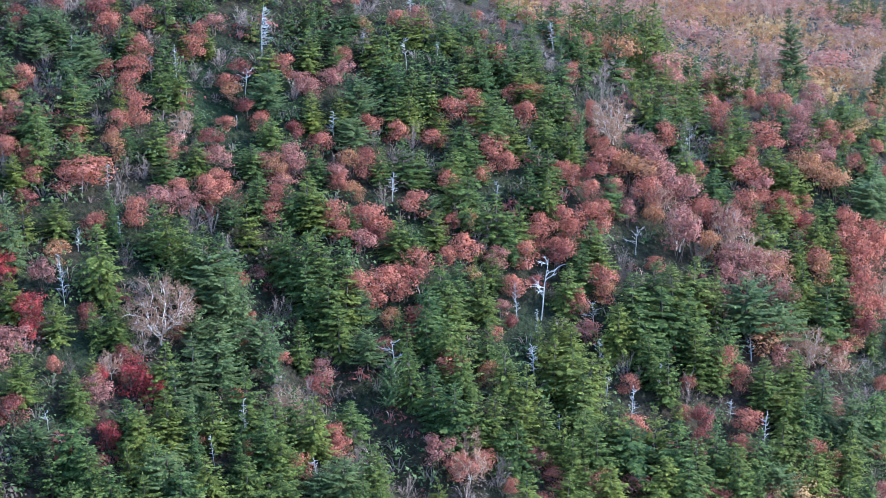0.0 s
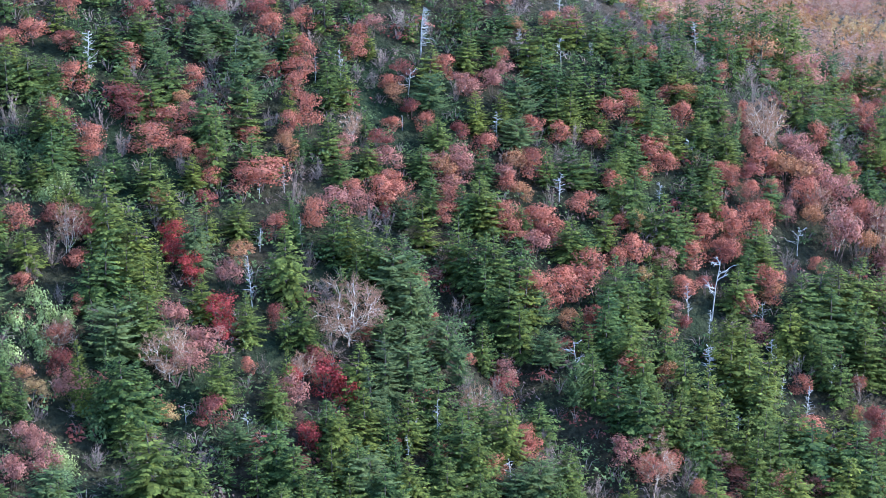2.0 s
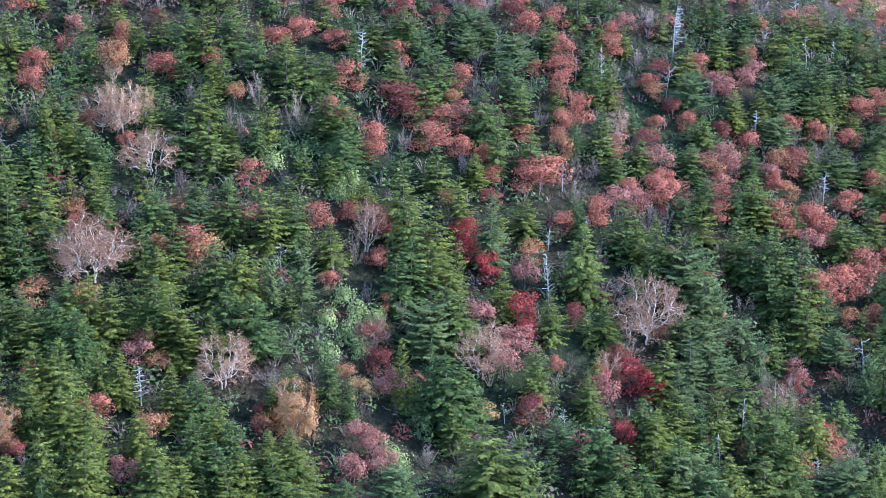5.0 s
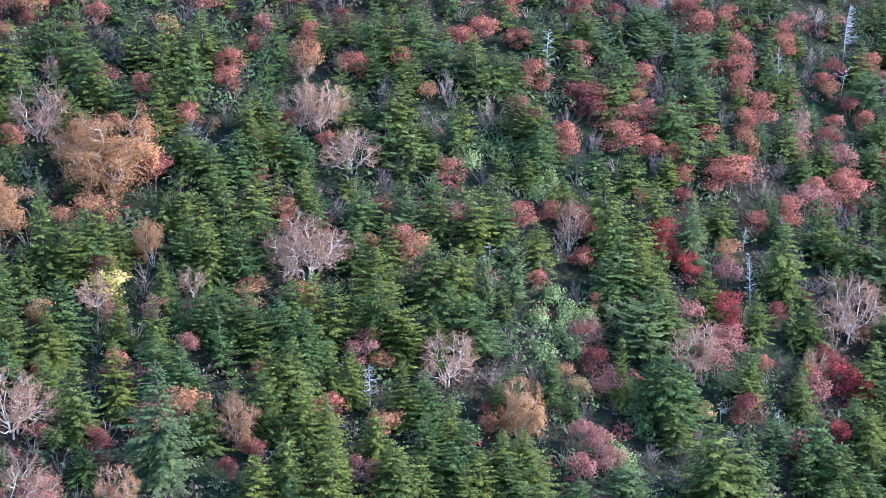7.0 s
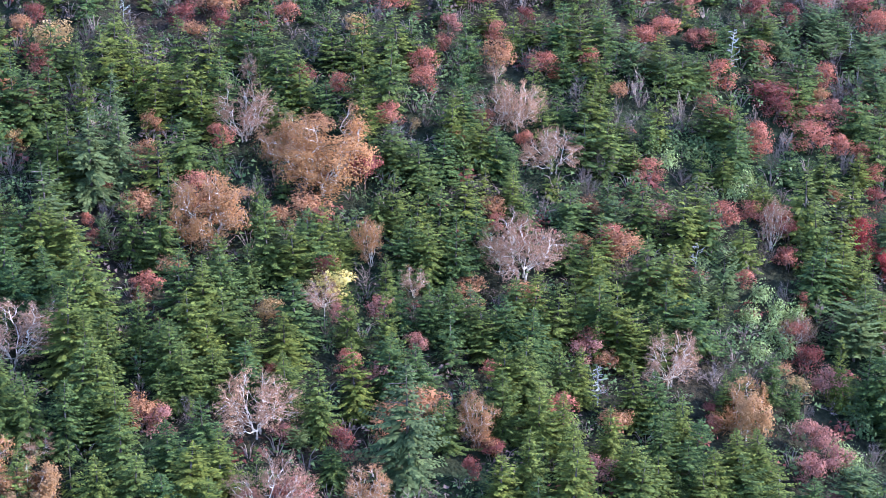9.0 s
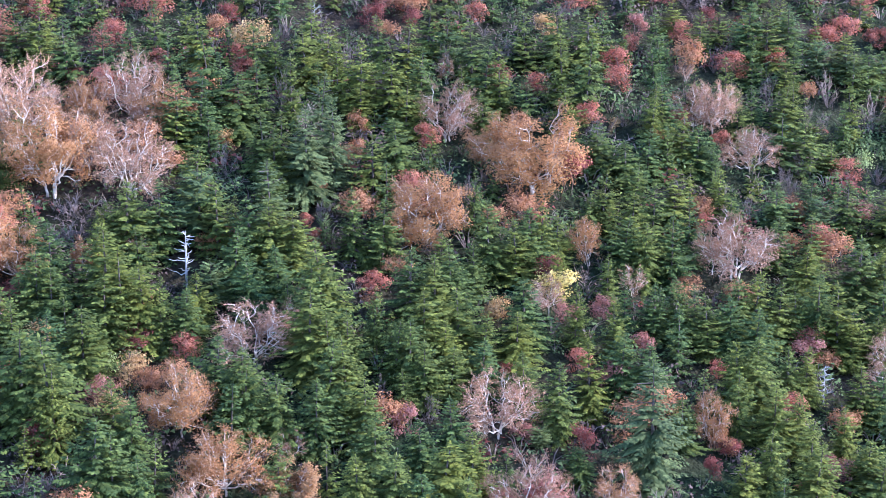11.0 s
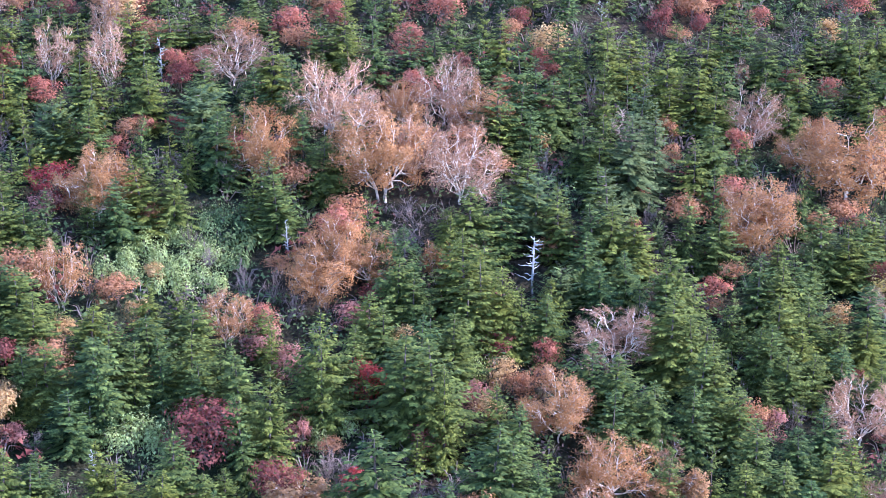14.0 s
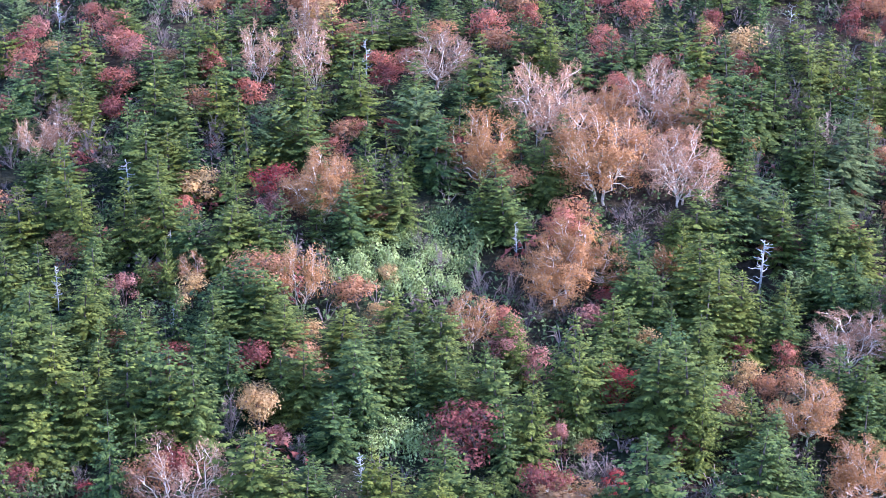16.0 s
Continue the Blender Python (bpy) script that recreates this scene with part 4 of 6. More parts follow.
grove("fir",
      (-107.9, 186.7, 6.5, 1.35), (-79.1, 186.9, 4.8, 1.55), (-190.2, 187.0, 5.3, 1.38), (-80.7, 187.1, 5.4, 1.65), (-112.7, 187.1, 7.7, 0.72), (22.9, 187.1, 7.6, 1.45),
      (-14.0, 187.2, 5.5, 1.10), (-134.4, 187.2, 6.5, 1.35), (-49.6, 187.3, 7.8, 1.33), (-110.6, 187.5, 7.1, 1.24), (8.2, 187.6, 6.9, 1.13), (-91.4, 187.8, 5.3, 1.38),
      (-83.4, 187.9, 6.6, 0.72), (-160.2, 187.9, 6.5, 1.35), (2.0, 188.0, 5.6, 1.38), (29.3, 188.1, 7.0, 1.35), (-156.5, 188.2, 6.5, 1.35), (17.3, 188.3, 6.3, 1.49),
      (21.3, 188.5, 7.0, 1.35), (-54.7, 188.7, 4.8, 0.72), (-12.7, 188.8, 6.2, 1.36), (-152.8, 188.9, 5.3, 1.65))
grove("fir",
      (-118.5, 188.9, 5.3, 1.10), (-142.6, 188.9, 5.9, 1.49), (-115.8, 189.0, 6.5, 1.35), (-105.2, 189.1, 6.6, 1.35), (-120.6, 189.1, 7.1, 1.13), (-140.7, 189.2, 6.5, 1.35),
      (-3.6, 189.3, 5.0, 0.89), (6.5, 189.4, 6.9, 1.13), (27.7, 189.5, 7.0, 1.35), (-83.0, 189.5, 6.0, 1.24), (-132.2, 189.5, 5.3, 1.38), (-10.2, 189.7, 5.6, 1.38),
      (-53.2, 189.8, 3.6, 1.65), (-95.0, 189.9, 4.2, 1.42), (13.4, 190.0, 6.3, 1.49), (0.9, 190.2, 6.3, 1.49), (-155.0, 190.4, 5.3, 1.65), (-169.3, 190.5, 4.7, 1.86),
      (-70.6, 190.5, 5.5, 1.65), (-82.0, 190.5, 6.6, 1.20), (-126.0, 190.6, 6.6, 1.35), (-21.8, 190.6, 6.8, 1.35))
grove("fir",
      (31.3, 190.6, 7.1, 1.24), (-179.4, 190.7, 4.2, 1.77), (-97.6, 190.8, 6.6, 1.13), (-23.5, 190.9, 6.8, 1.24), (-65.7, 191.0, 3.6, 1.65), (-114.0, 191.0, 6.0, 1.24),
      (-59.5, 191.0, 4.3, 1.24), (-68.5, 191.0, 5.5, 1.65), (37.9, 191.1, 6.5, 1.49), (-4.7, 191.1, 5.0, 0.91), (-99.2, 191.2, 6.6, 1.35), (-11.4, 191.3, 6.9, 1.35),
      (-1.4, 191.3, 5.7, 1.38), (-25.2, 191.4, 6.8, 1.24), (-44.5, 191.5, 5.5, 1.38), (41.6, 191.5, 6.5, 1.18), (-130.4, 191.7, 6.6, 1.35), (-57.0, 191.8, 3.7, 1.65),
      (-89.4, 191.9, 7.9, 1.14), (-91.6, 192.0, 7.9, 1.14), (-106.7, 192.0, 7.2, 1.24), (12.9, 192.3, 7.0, 1.35))
grove("fir",
      (14.6, 192.3, 7.0, 1.13), (-28.6, 192.4, 6.8, 1.35), (4.3, 192.5, 5.7, 1.22), (44.2, 192.7, 6.5, 1.10), (-37.9, 192.8, 4.3, 1.77), (-74.5, 192.9, 5.5, 1.08),
      (-9.8, 193.0, 6.3, 1.49), (-108.9, 193.0, 6.7, 1.13), (-1.1, 193.0, 7.0, 1.35), (-27.0, 193.1, 6.2, 1.12), (-32.5, 193.2, 4.4, 1.24), (-13.5, 193.3, 6.3, 1.24),
      (34.6, 193.3, 6.5, 1.49), (11.2, 193.5, 6.4, 1.49), (-55.8, 193.5, 5.5, 1.38), (-149.7, 193.5, 4.2, 2.12), (24.0, 193.7, 5.2, 0.72), (37.1, 193.9, 7.2, 0.72),
      (-66.8, 194.0, 3.7, 1.65), (-64.0, 194.2, 5.5, 0.83), (-17.2, 194.3, 6.3, 1.24), (-100.1, 194.8, 6.7, 1.35))
grove("fir",
      (0.9, 194.9, 6.4, 1.49), (39.7, 195.0, 6.6, 0.72), (-46.7, 195.1, 5.0, 1.70), (-50.1, 195.1, 4.4, 1.42), (-72.9, 195.1, 4.9, 1.24), (-13.8, 195.2, 7.0, 1.13),
      (16.0, 195.4, 6.5, 0.72), (-70.1, 195.6, 5.6, 1.65), (-32.9, 195.7, 4.4, 0.89), (-18.7, 195.8, 7.0, 1.13), (-15.3, 195.9, 7.0, 1.01), (-68.7, 195.9, 5.6, 1.38),
      (-12.5, 196.0, 7.0, 1.35), (-62.9, 196.0, 6.8, 0.79), (42.3, 196.0, 7.3, 1.12), (9.6, 196.1, 5.2, 0.80), (-55.1, 196.2, 5.6, 1.38), (-10.5, 196.3, 6.4, 1.36),
      (-102.8, 196.4, 6.1, 1.24), (13.1, 196.8, 5.2, 1.55), (-82.3, 197.1, 6.2, 0.72), (23.2, 197.2, 6.5, 1.00))
grove("fir",
      (-16.2, 197.2, 7.0, 1.13), (-0.2, 197.5, 7.1, 1.35), (-104.4, 197.5, 6.2, 1.24), (12.0, 197.7, 5.2, 1.55), (-42.7, 197.7, 3.8, 1.65), (-55.8, 197.8, 5.6, 1.38),
      (-94.9, 198.0, 6.8, 1.35), (-57.8, 198.0, 5.6, 1.65), (21.5, 198.6, 5.2, 1.55), (4.4, 198.6, 5.2, 1.39), (1.5, 198.7, 5.8, 1.38), (-19.7, 198.7, 5.8, 1.24),
      (37.8, 198.9, 6.6, 1.23), (-91.5, 199.4, 6.9, 1.35), (36.1, 199.4, 6.0, 1.65), (3.3, 199.5, 6.5, 0.72), (-40.5, 199.7, 7.6, 0.93), (-88.7, 199.7, 6.2, 1.49),
      (-81.3, 200.5, 5.7, 0.96), (18.1, 200.6, 6.6, 1.49), (-87.5, 200.9, 5.6, 1.38), (-48.2, 201.0, 3.8, 1.24))
grove("fir",
      (-69.0, 201.1, 3.8, 1.65), (26.5, 201.1, 6.0, 1.38), (-37.2, 201.3, 4.5, 1.77), (28.9, 201.3, 6.7, 1.00), (20.5, 201.4, 6.0, 1.65), (-84.8, 201.5, 5.0, 0.72),
      (-72.1, 201.8, 5.7, 1.10), (33.9, 201.9, 6.0, 1.65), (-67.8, 202.2, 5.7, 1.10), (-34.9, 202.6, 3.2, 1.49), (45.8, 202.8, 6.8, 1.74), (-4.6, 202.9, 5.2, 1.70),
      (26.7, 203.0, 6.0, 1.65), (-3.2, 203.1, 4.6, 1.42), (-19.2, 203.1, 4.6, 1.59), (-13.1, 203.3, 5.2, 1.86), (23.1, 203.4, 7.3, 1.58), (-15.4, 203.4, 5.2, 1.24),
      (-28.4, 203.5, 3.6, 1.80), (-9.6, 203.5, 3.9, 1.24), (5.1, 204.0, 4.6, 1.26), (20.1, 204.0, 7.3, 1.58))
grove("fir",
      (-81.8, 204.1, 5.1, 1.24), (37.3, 204.2, 6.1, 1.93), (29.9, 204.3, 6.1, 1.38), (-41.7, 204.5, 5.8, 1.65), (-14.0, 204.6, 5.9, 1.65), (12.9, 204.6, 6.0, 1.38),
      (-59.7, 205.0, 5.1, 1.86), (-70.1, 205.1, 6.4, 1.49), (25.7, 205.2, 6.7, 1.74), (-32.6, 205.4, 3.9, 1.45), (-0.8, 206.1, 4.0, 1.58), (-72.1, 206.1, 6.4, 1.49),
      (-58.0, 206.2, 4.5, 1.77), (-29.8, 206.2, 5.2, 1.55), (-77.0, 206.2, 5.1, 1.24), (-47.7, 206.4, 5.2, 1.86), (-25.8, 206.5, 3.9, 1.65), (-38.0, 206.6, 6.5, 1.37),
      (-62.0, 206.6, 4.5, 2.12), (24.6, 206.9, 7.4, 1.58), (22.2, 207.6, 6.8, 1.74), (7.0, 208.2, 5.4, 1.24))
grove("fir",
      (-67.5, 208.3, 5.8, 1.65), (-74.8, 208.4, 4.5, 1.42), (14.9, 208.4, 5.4, 1.39), (-64.9, 208.5, 5.2, 0.72), (-20.2, 208.5, 4.0, 2.07), (-50.8, 208.6, 3.9, 2.07),
      (-54.9, 208.8, 5.9, 1.10), (5.8, 209.0, 6.7, 1.74), (29.1, 209.0, 7.5, 0.72), (-79.4, 209.4, 3.9, 1.65), (26.7, 209.9, 6.8, 1.74), (-46.5, 210.1, 5.9, 1.65),
      (-13.4, 210.2, 4.7, 1.42), (8.3, 210.7, 6.1, 1.10), (-34.1, 210.8, 3.7, 1.35), (16.9, 210.8, 5.5, 1.55), (2.8, 211.4, 6.1, 1.52), (1.0, 211.6, 4.7, 1.77),
      (16.0, 212.0, 5.5, 1.55), (-6.6, 212.5, 5.4, 1.16), (42.2, 212.5, 4.9, 1.77), (-51.7, 212.7, 4.0, 1.45))
grove("fir",
      (-55.9, 213.0, 4.6, 1.42), (-18.4, 213.1, 4.1, 1.86), (39.1, 213.2, 7.0, 1.49), (-4.2, 213.7, 5.5, 1.55), (42.4, 213.8, 7.0, 1.49), (-29.8, 214.2, 5.4, 1.24),
      (-53.4, 214.7, 4.7, 1.42), (-2.7, 214.7, 4.1, 1.86), (-40.3, 214.9, 4.0, 1.65), (-28.1, 215.1, 5.8, 0.95), (47.9, 215.3, 5.7, 0.72), (11.8, 215.9, 6.2, 1.10),
      (1.0, 216.0, 4.8, 1.77), (9.1, 216.4, 4.9, 1.59), (40.6, 217.2, 6.4, 1.24), (-50.2, 217.3, 4.1, 2.07), (44.9, 217.5, 6.4, 1.38), (-14.1, 217.9, 4.8, 1.59),
      (-46.4, 218.1, 4.1, 0.87), (3.5, 218.2, 4.2, 1.86), (43.7, 218.2, 7.1, 1.49), (-30.3, 218.6, 5.5, 1.39))
grove("fir",
      (-11.4, 219.1, 4.2, 1.65), (-41.4, 219.6, 4.1, 2.07), (2.2, 219.7, 5.6, 1.70), (18.7, 219.9, 4.9, 1.42), (-35.1, 220.1, 4.8, 1.42), (11.7, 221.3, 4.2, 1.86),
      (9.8, 221.4, 4.9, 0.82), (-5.3, 221.7, 4.9, 1.42), (-3.7, 221.7, 4.9, 1.59), (36.3, 222.0, 5.7, 1.86), (-34.6, 222.2, 4.2, 1.65), (40.0, 222.2, 5.8, 1.08),
      (-19.3, 222.3, 4.9, 1.42), (-0.3, 222.6, 3.5, 1.98), (8.0, 223.4, 4.3, 1.86), (5.5, 223.6, 5.0, 1.77), (-28.7, 223.8, 4.2, 1.65), (44.9, 223.8, 5.8, 1.24),
      (-25.8, 224.3, 3.5, 1.24), (-3.7, 224.3, 5.7, 1.39), (-5.3, 225.1, 5.7, 1.39), (14.5, 225.2, 5.4, 1.49))
grove("fir",
      (4.2, 225.2, 5.0, 1.42), (-1.5, 225.6, 5.7, 0.97), (42.8, 226.0, 5.8, 1.24), (35.5, 226.2, 5.1, 1.42), (6.1, 226.2, 5.7, 1.24), (11.3, 226.4, 5.0, 1.59),
      (-15.2, 226.7, 5.0, 1.42), (39.0, 227.5, 4.4, 1.65), (-6.6, 227.6, 5.7, 1.55), (31.1, 227.9, 4.4, 2.20), (0.4, 227.9, 5.7, 1.24), (-12.4, 228.0, 5.0, 1.13),
      (-2.8, 228.6, 5.7, 1.39), (28.3, 229.8, 4.4, 1.75), (2.3, 229.9, 5.8, 1.24), (44.8, 229.9, 5.2, 1.42), (-8.0, 230.6, 5.8, 1.39), (4.6, 230.7, 5.1, 1.42),
      (12.1, 231.2, 5.8, 1.24), (-0.9, 231.6, 5.8, 0.72), (14.1, 231.9, 5.1, 1.42), (-11.9, 231.9, 5.1, 1.42))
grove("fir",
      (-14.5, 232.2, 5.1, 1.42), (-6.1, 232.5, 5.8, 1.39), (9.2, 232.5, 5.8, 1.39), (41.0, 232.6, 5.2, 2.12), (31.9, 232.9, 5.9, 0.72), (33.6, 233.1, 4.5, 1.65),
      (4.3, 233.2, 5.8, 1.24), (7.0, 234.0, 6.2, 1.17), (2.4, 234.1, 5.1, 1.24), (39.2, 234.3, 5.2, 2.12), (27.7, 234.4, 5.9, 1.05), (11.6, 234.7, 5.9, 1.24),
      (5.7, 235.5, 6.6, 1.24), (25.4, 235.5, 5.2, 1.42), (33.9, 235.6, 6.4, 1.07), (-10.7, 235.7, 3.7, 1.98), (-4.5, 235.9, 4.4, 1.65), (-2.2, 236.7, 5.2, 1.42),
      (9.0, 236.7, 5.9, 1.24), (0.1, 237.3, 5.2, 1.42), (13.8, 237.8, 6.0, 1.06), (35.6, 238.0, 6.0, 1.24))
grove("fir",
      (26.0, 238.1, 6.0, 1.24), (24.6, 238.4, 6.8, 1.10), (47.4, 238.5, 4.6, 1.65), (3.7, 238.6, 6.0, 0.99), (2.1, 239.1, 5.2, 1.42), (52.2, 239.7, 4.6, 2.07),
      (44.2, 240.2, 5.3, 0.91), (16.6, 240.5, 6.0, 0.72), (22.8, 241.1, 6.1, 0.72), (35.4, 242.0, 6.1, 1.24), (28.1, 242.0, 6.1, 1.39), (10.6, 242.1, 6.0, 1.22),
      (31.3, 242.3, 6.1, 1.39), (7.8, 242.4, 5.3, 0.72), (51.6, 242.9, 5.4, 1.42), (48.9, 243.6, 5.4, 0.72), (41.4, 245.1, 5.4, 1.01), (18.4, 246.4, 6.9, 0.78),
      (39.6, 247.4, 4.7, 0.72), (15.6, 247.5, 6.2, 1.39), (46.7, 247.6, 5.5, 1.42), (30.6, 249.1, 6.3, 1.39))
grove("fir",
      (50.8, 250.6, 4.8, 1.65), (54.1, 250.9, 5.6, 1.77), (28.2, 253.0, 5.6, 1.42), (13.6, 254.9, 5.6, 1.59), (49.5, 255.4, 4.8, 0.72), (26.2, 256.2, 4.9, 1.02),
      (34.1, 256.8, 4.8, 0.97), (21.8, 257.1, 7.0, 1.12), (25.8, 257.3, 7.8, 1.11), (24.4, 258.1, 5.9, 1.19), (51.5, 258.2, 4.9, 1.45), (19.6, 259.0, 3.6, 0.97),
      (23.0, 261.1, 10.8, 0.95), (29.6, 262.1, 9.3, 0.72), (17.4, 262.2, 3.8, 1.17), (19.2, 262.3, 6.6, 0.94), (24.4, 262.5, 10.3, 1.05), (40.0, 262.6, 6.3, 1.03),
      (22.4, 262.7, 8.5, 1.17), (18.1, 262.9, 6.5, 1.07), (15.8, 263.0, 4.4, 1.06), (35.7, 263.0, 6.8, 0.74))
grove("fir",
      (26.3, 263.1, 10.2, 1.18), (38.1, 263.1, 6.9, 0.72), (28.1, 263.2, 8.8, 0.91), (12.9, 263.3, 4.3, 1.21), (36.9, 263.7, 6.9, 0.74), (27.7, 263.8, 6.2, 0.72),
      (11.8, 263.9, 2.4, 0.94), (27.9, 264.0, 8.2, 1.11), (23.8, 264.0, 9.6, 0.84), (21.7, 264.8, 7.7, 1.14), (26.2, 265.6, 11.7, 0.72), (27.2, 266.4, 12.5, 1.21),
      (25.3, 266.4, 10.9, 0.92), (18.6, 266.6, 9.2, 0.99), (28.6, 268.1, 10.6, 1.19), (14.8, 268.1, 7.6, 0.90), (20.1, 268.3, 9.5, 1.16), (26.5, 268.3, 10.0, 1.08),
      (24.1, 268.6, 12.9, 1.05), (17.4, 268.8, 7.9, 0.93), (12.2, 268.9, 2.8, 1.01), (14.1, 269.0, 5.8, 0.90))
grove("spruce",
      (-86.9, 146.2, 11.0, 1.30), (-81.6, 163.9, 5.4, 1.29), (-117.4, 165.4, 8.0, 1.72), (-115.1, 173.9, 8.9, 1.48), (-24.1, 174.1, 7.0, 1.25),
      (-112.7, 176.2, 7.9, 1.23), (-23.1, 177.2, 7.0, 1.25), (-114.2, 178.1, 9.1, 1.21), (-41.4, 187.1, 7.9, 1.16), (-21.5, 189.1, 5.5, 1.19), (43.1, 201.2, 7.4, 1.56),
      (40.2, 202.6, 6.7, 1.72))
grove("pine",
      (-95.4, 148.0, 1.8, 2.20), (-50.5, 154.0, 4.7, 1.83), (-121.8, 157.8, 4.1, 1.53), (-24.1, 165.1, 5.5, 1.87), (-35.8, 165.7, 3.5, 1.64), (-123.6, 165.8, 5.7, 1.70),
      (-113.1, 167.2, 3.4, 0.83), (-11.0, 169.6, 4.1, 1.72), (-9.0, 170.6, 5.2, 1.60), (-164.6, 172.1, 5.4, 1.25), (-61.5, 173.2, 5.6, 0.84), (-47.1, 173.2, 5.6, 1.87),
      (-152.2, 174.4, 5.9, 1.63), (-173.5, 174.7, 4.0, 1.72), (-58.8, 175.4, 6.1, 1.08), (-21.2, 179.8, 4.8, 1.78), (-68.5, 180.6, 4.2, 1.72), (-16.3, 181.9, 4.8, 1.01),
      (-23.3, 182.3, 4.8, 1.57), (-21.2, 182.6, 4.8, 1.78), (-17.5, 183.9, 4.9, 1.57), (-5.1, 184.3, 5.5, 0.77))
grove("pine",
      (-7.3, 184.6, 5.5, 1.83), (-10.1, 185.1, 4.9, 1.78), (-19.4, 186.6, 5.5, 0.67), (-20.7, 186.7, 6.0, 1.47), (-10.2, 187.8, 4.4, 1.29), (-7.4, 188.4, 4.4, 1.49),
      (-22.8, 188.6, 6.1, 1.67), (34.2, 189.8, 5.2, 1.53), (-190.4, 192.1, 4.8, 1.45), (-8.1, 193.4, 4.0, 1.43), (-21.5, 200.3, 3.5, 1.53), (-62.1, 204.8, 3.4, 1.91),
      (-65.2, 205.5, 4.0, 1.46), (-1.4, 209.3, 3.0, 1.83), (33.0, 210.0, 6.8, 1.87), (35.6, 210.5, 4.9, 2.00), (-38.6, 211.3, 5.4, 1.36), (-48.5, 214.7, 3.6, 1.53),
      (-9.8, 216.7, 3.7, 2.20), (-43.5, 216.9, 3.6, 1.91), (-38.5, 217.3, 3.6, 2.20), (-19.3, 218.5, 4.3, 1.80))
grove("pine",
      (-43.5, 220.2, 3.7, 1.91), (-9.3, 221.6, 5.6, 1.65), (15.6, 228.3, 5.2, 0.60), (51.1, 235.1, 6.1, 2.04), (32.5, 264.4, 7.3, 1.04))
grove("birch",
      (-167.4, 126.9, 6.5, 0.68), (-149.4, 130.1, 2.8, 0.55), (-120.3, 133.2, 4.5, 0.75), (-97.0, 139.0, 6.3, 0.64), (-114.5, 141.9, 3.0, 0.55),
      (-98.7, 148.5, 6.2, 0.68), (-118.0, 151.8, 5.4, 0.75), (-115.8, 153.8, 4.5, 0.55), (-94.1, 163.0, 3.8, 0.55), (-64.8, 163.5, 5.3, 0.58), (-86.7, 167.6, 2.9, 0.55),
      (-129.7, 169.9, 7.3, 0.64), (-185.1, 170.5, 4.4, 0.55), (-183.1, 171.8, 4.4, 0.71), (-42.6, 172.4, 5.6, 0.55), (-133.9, 173.1, 5.9, 0.55), (-77.1, 173.1, 6.5, 0.74),
      (-79.1, 173.1, 5.0, 0.55), (-52.3, 173.2, 3.6, 0.55), (-183.6, 176.9, 3.0, 0.55), (-30.7, 177.3, 3.1, 0.55))
grove("birch",
      (-141.2, 177.6, 8.8, 0.55), (-14.8, 178.3, 4.0, 0.55), (-139.1, 178.6, 5.6, 0.58), (2.5, 178.7, 4.3, 0.55), (-131.0, 181.3, 7.2, 0.59), (-26.7, 182.7, 7.5, 0.59),
      (-150.5, 185.1, 6.0, 0.72), (-102.7, 185.6, 6.0, 0.64), (-73.6, 189.2, 5.1, 0.67), (-78.8, 193.2, 5.5, 0.55), (-76.9, 193.5, 6.0, 0.55), (37.2, 210.5, 4.3, 0.55),
      (40.1, 210.6, 5.0, 0.55), (42.7, 210.9, 3.7, 0.75), (50.3, 223.7, 3.9, 0.55), (19.6, 231.9, 5.9, 0.55))
grove("slimbirch",
      (-128.6, 162.5, 2.8, 0.98), (2.5, 181.5, 3.8, 0.68), (-167.0, 184.3, 6.5, 0.71), (-53.2, 184.8, 5.9, 0.55), (-161.9, 184.9, 6.7, 0.64), (-163.0, 191.6, 5.9, 0.64),
      (-102.6, 194.1, 3.3, 0.59), (-174.6, 195.4, 3.3, 0.98), (-75.1, 195.7, 3.9, 0.55), (-78.8, 200.8, 2.8, 0.71), (-27.4, 210.7, 3.6, 0.79), (34.9, 217.8, 5.7, 0.92),
      (33.4, 219.0, 6.4, 0.83), (26.3, 219.1, 6.3, 0.71), (32.1, 221.7, 6.4, 0.59), (24.4, 222.8, 5.1, 0.74))
grove("slimorange",
      (-89.9, 141.8, 4.7, 0.61), (-147.9, 148.7, 5.4, 0.63), (-161.0, 151.2, 6.6, 0.55), (-81.4, 151.6, 5.4, 0.55), (-169.5, 152.7, 3.5, 0.55), (-132.0, 158.6, 4.1, 0.56),
      (-90.4, 170.5, 4.9, 0.55))
grove("obirch",
      (-118.9, 137.3, 5.6, 0.66), (-122.6, 142.3, 6.2, 0.50), (-141.0, 154.7, 5.4, 0.67), (-137.4, 157.2, 5.0, 0.61), (-139.7, 157.8, 5.9, 0.55), (-159.8, 163.4, 6.6, 0.55), (-159.8, 164.9, 6.1, 0.55),
      (-104.3, 169.7, 7.3, 0.59), (-136.6, 169.7, 9.2, 0.55), (-146.8, 169.8, 8.2, 0.46), (-94.8, 178.9, 8.2, 0.73), (-128.4, 179.4, 6.1, 0.55), (-134.9, 180.3, 4.6, 0.55),
      (-98.2, 181.2, 5.7, 0.56))
grove("ybirch",
      (-140.9, 129.5, 4.3, 0.79), (-114.2, 136.6, 4.4, 0.62), (-58.7, 160.2, 5.7, 0.48))
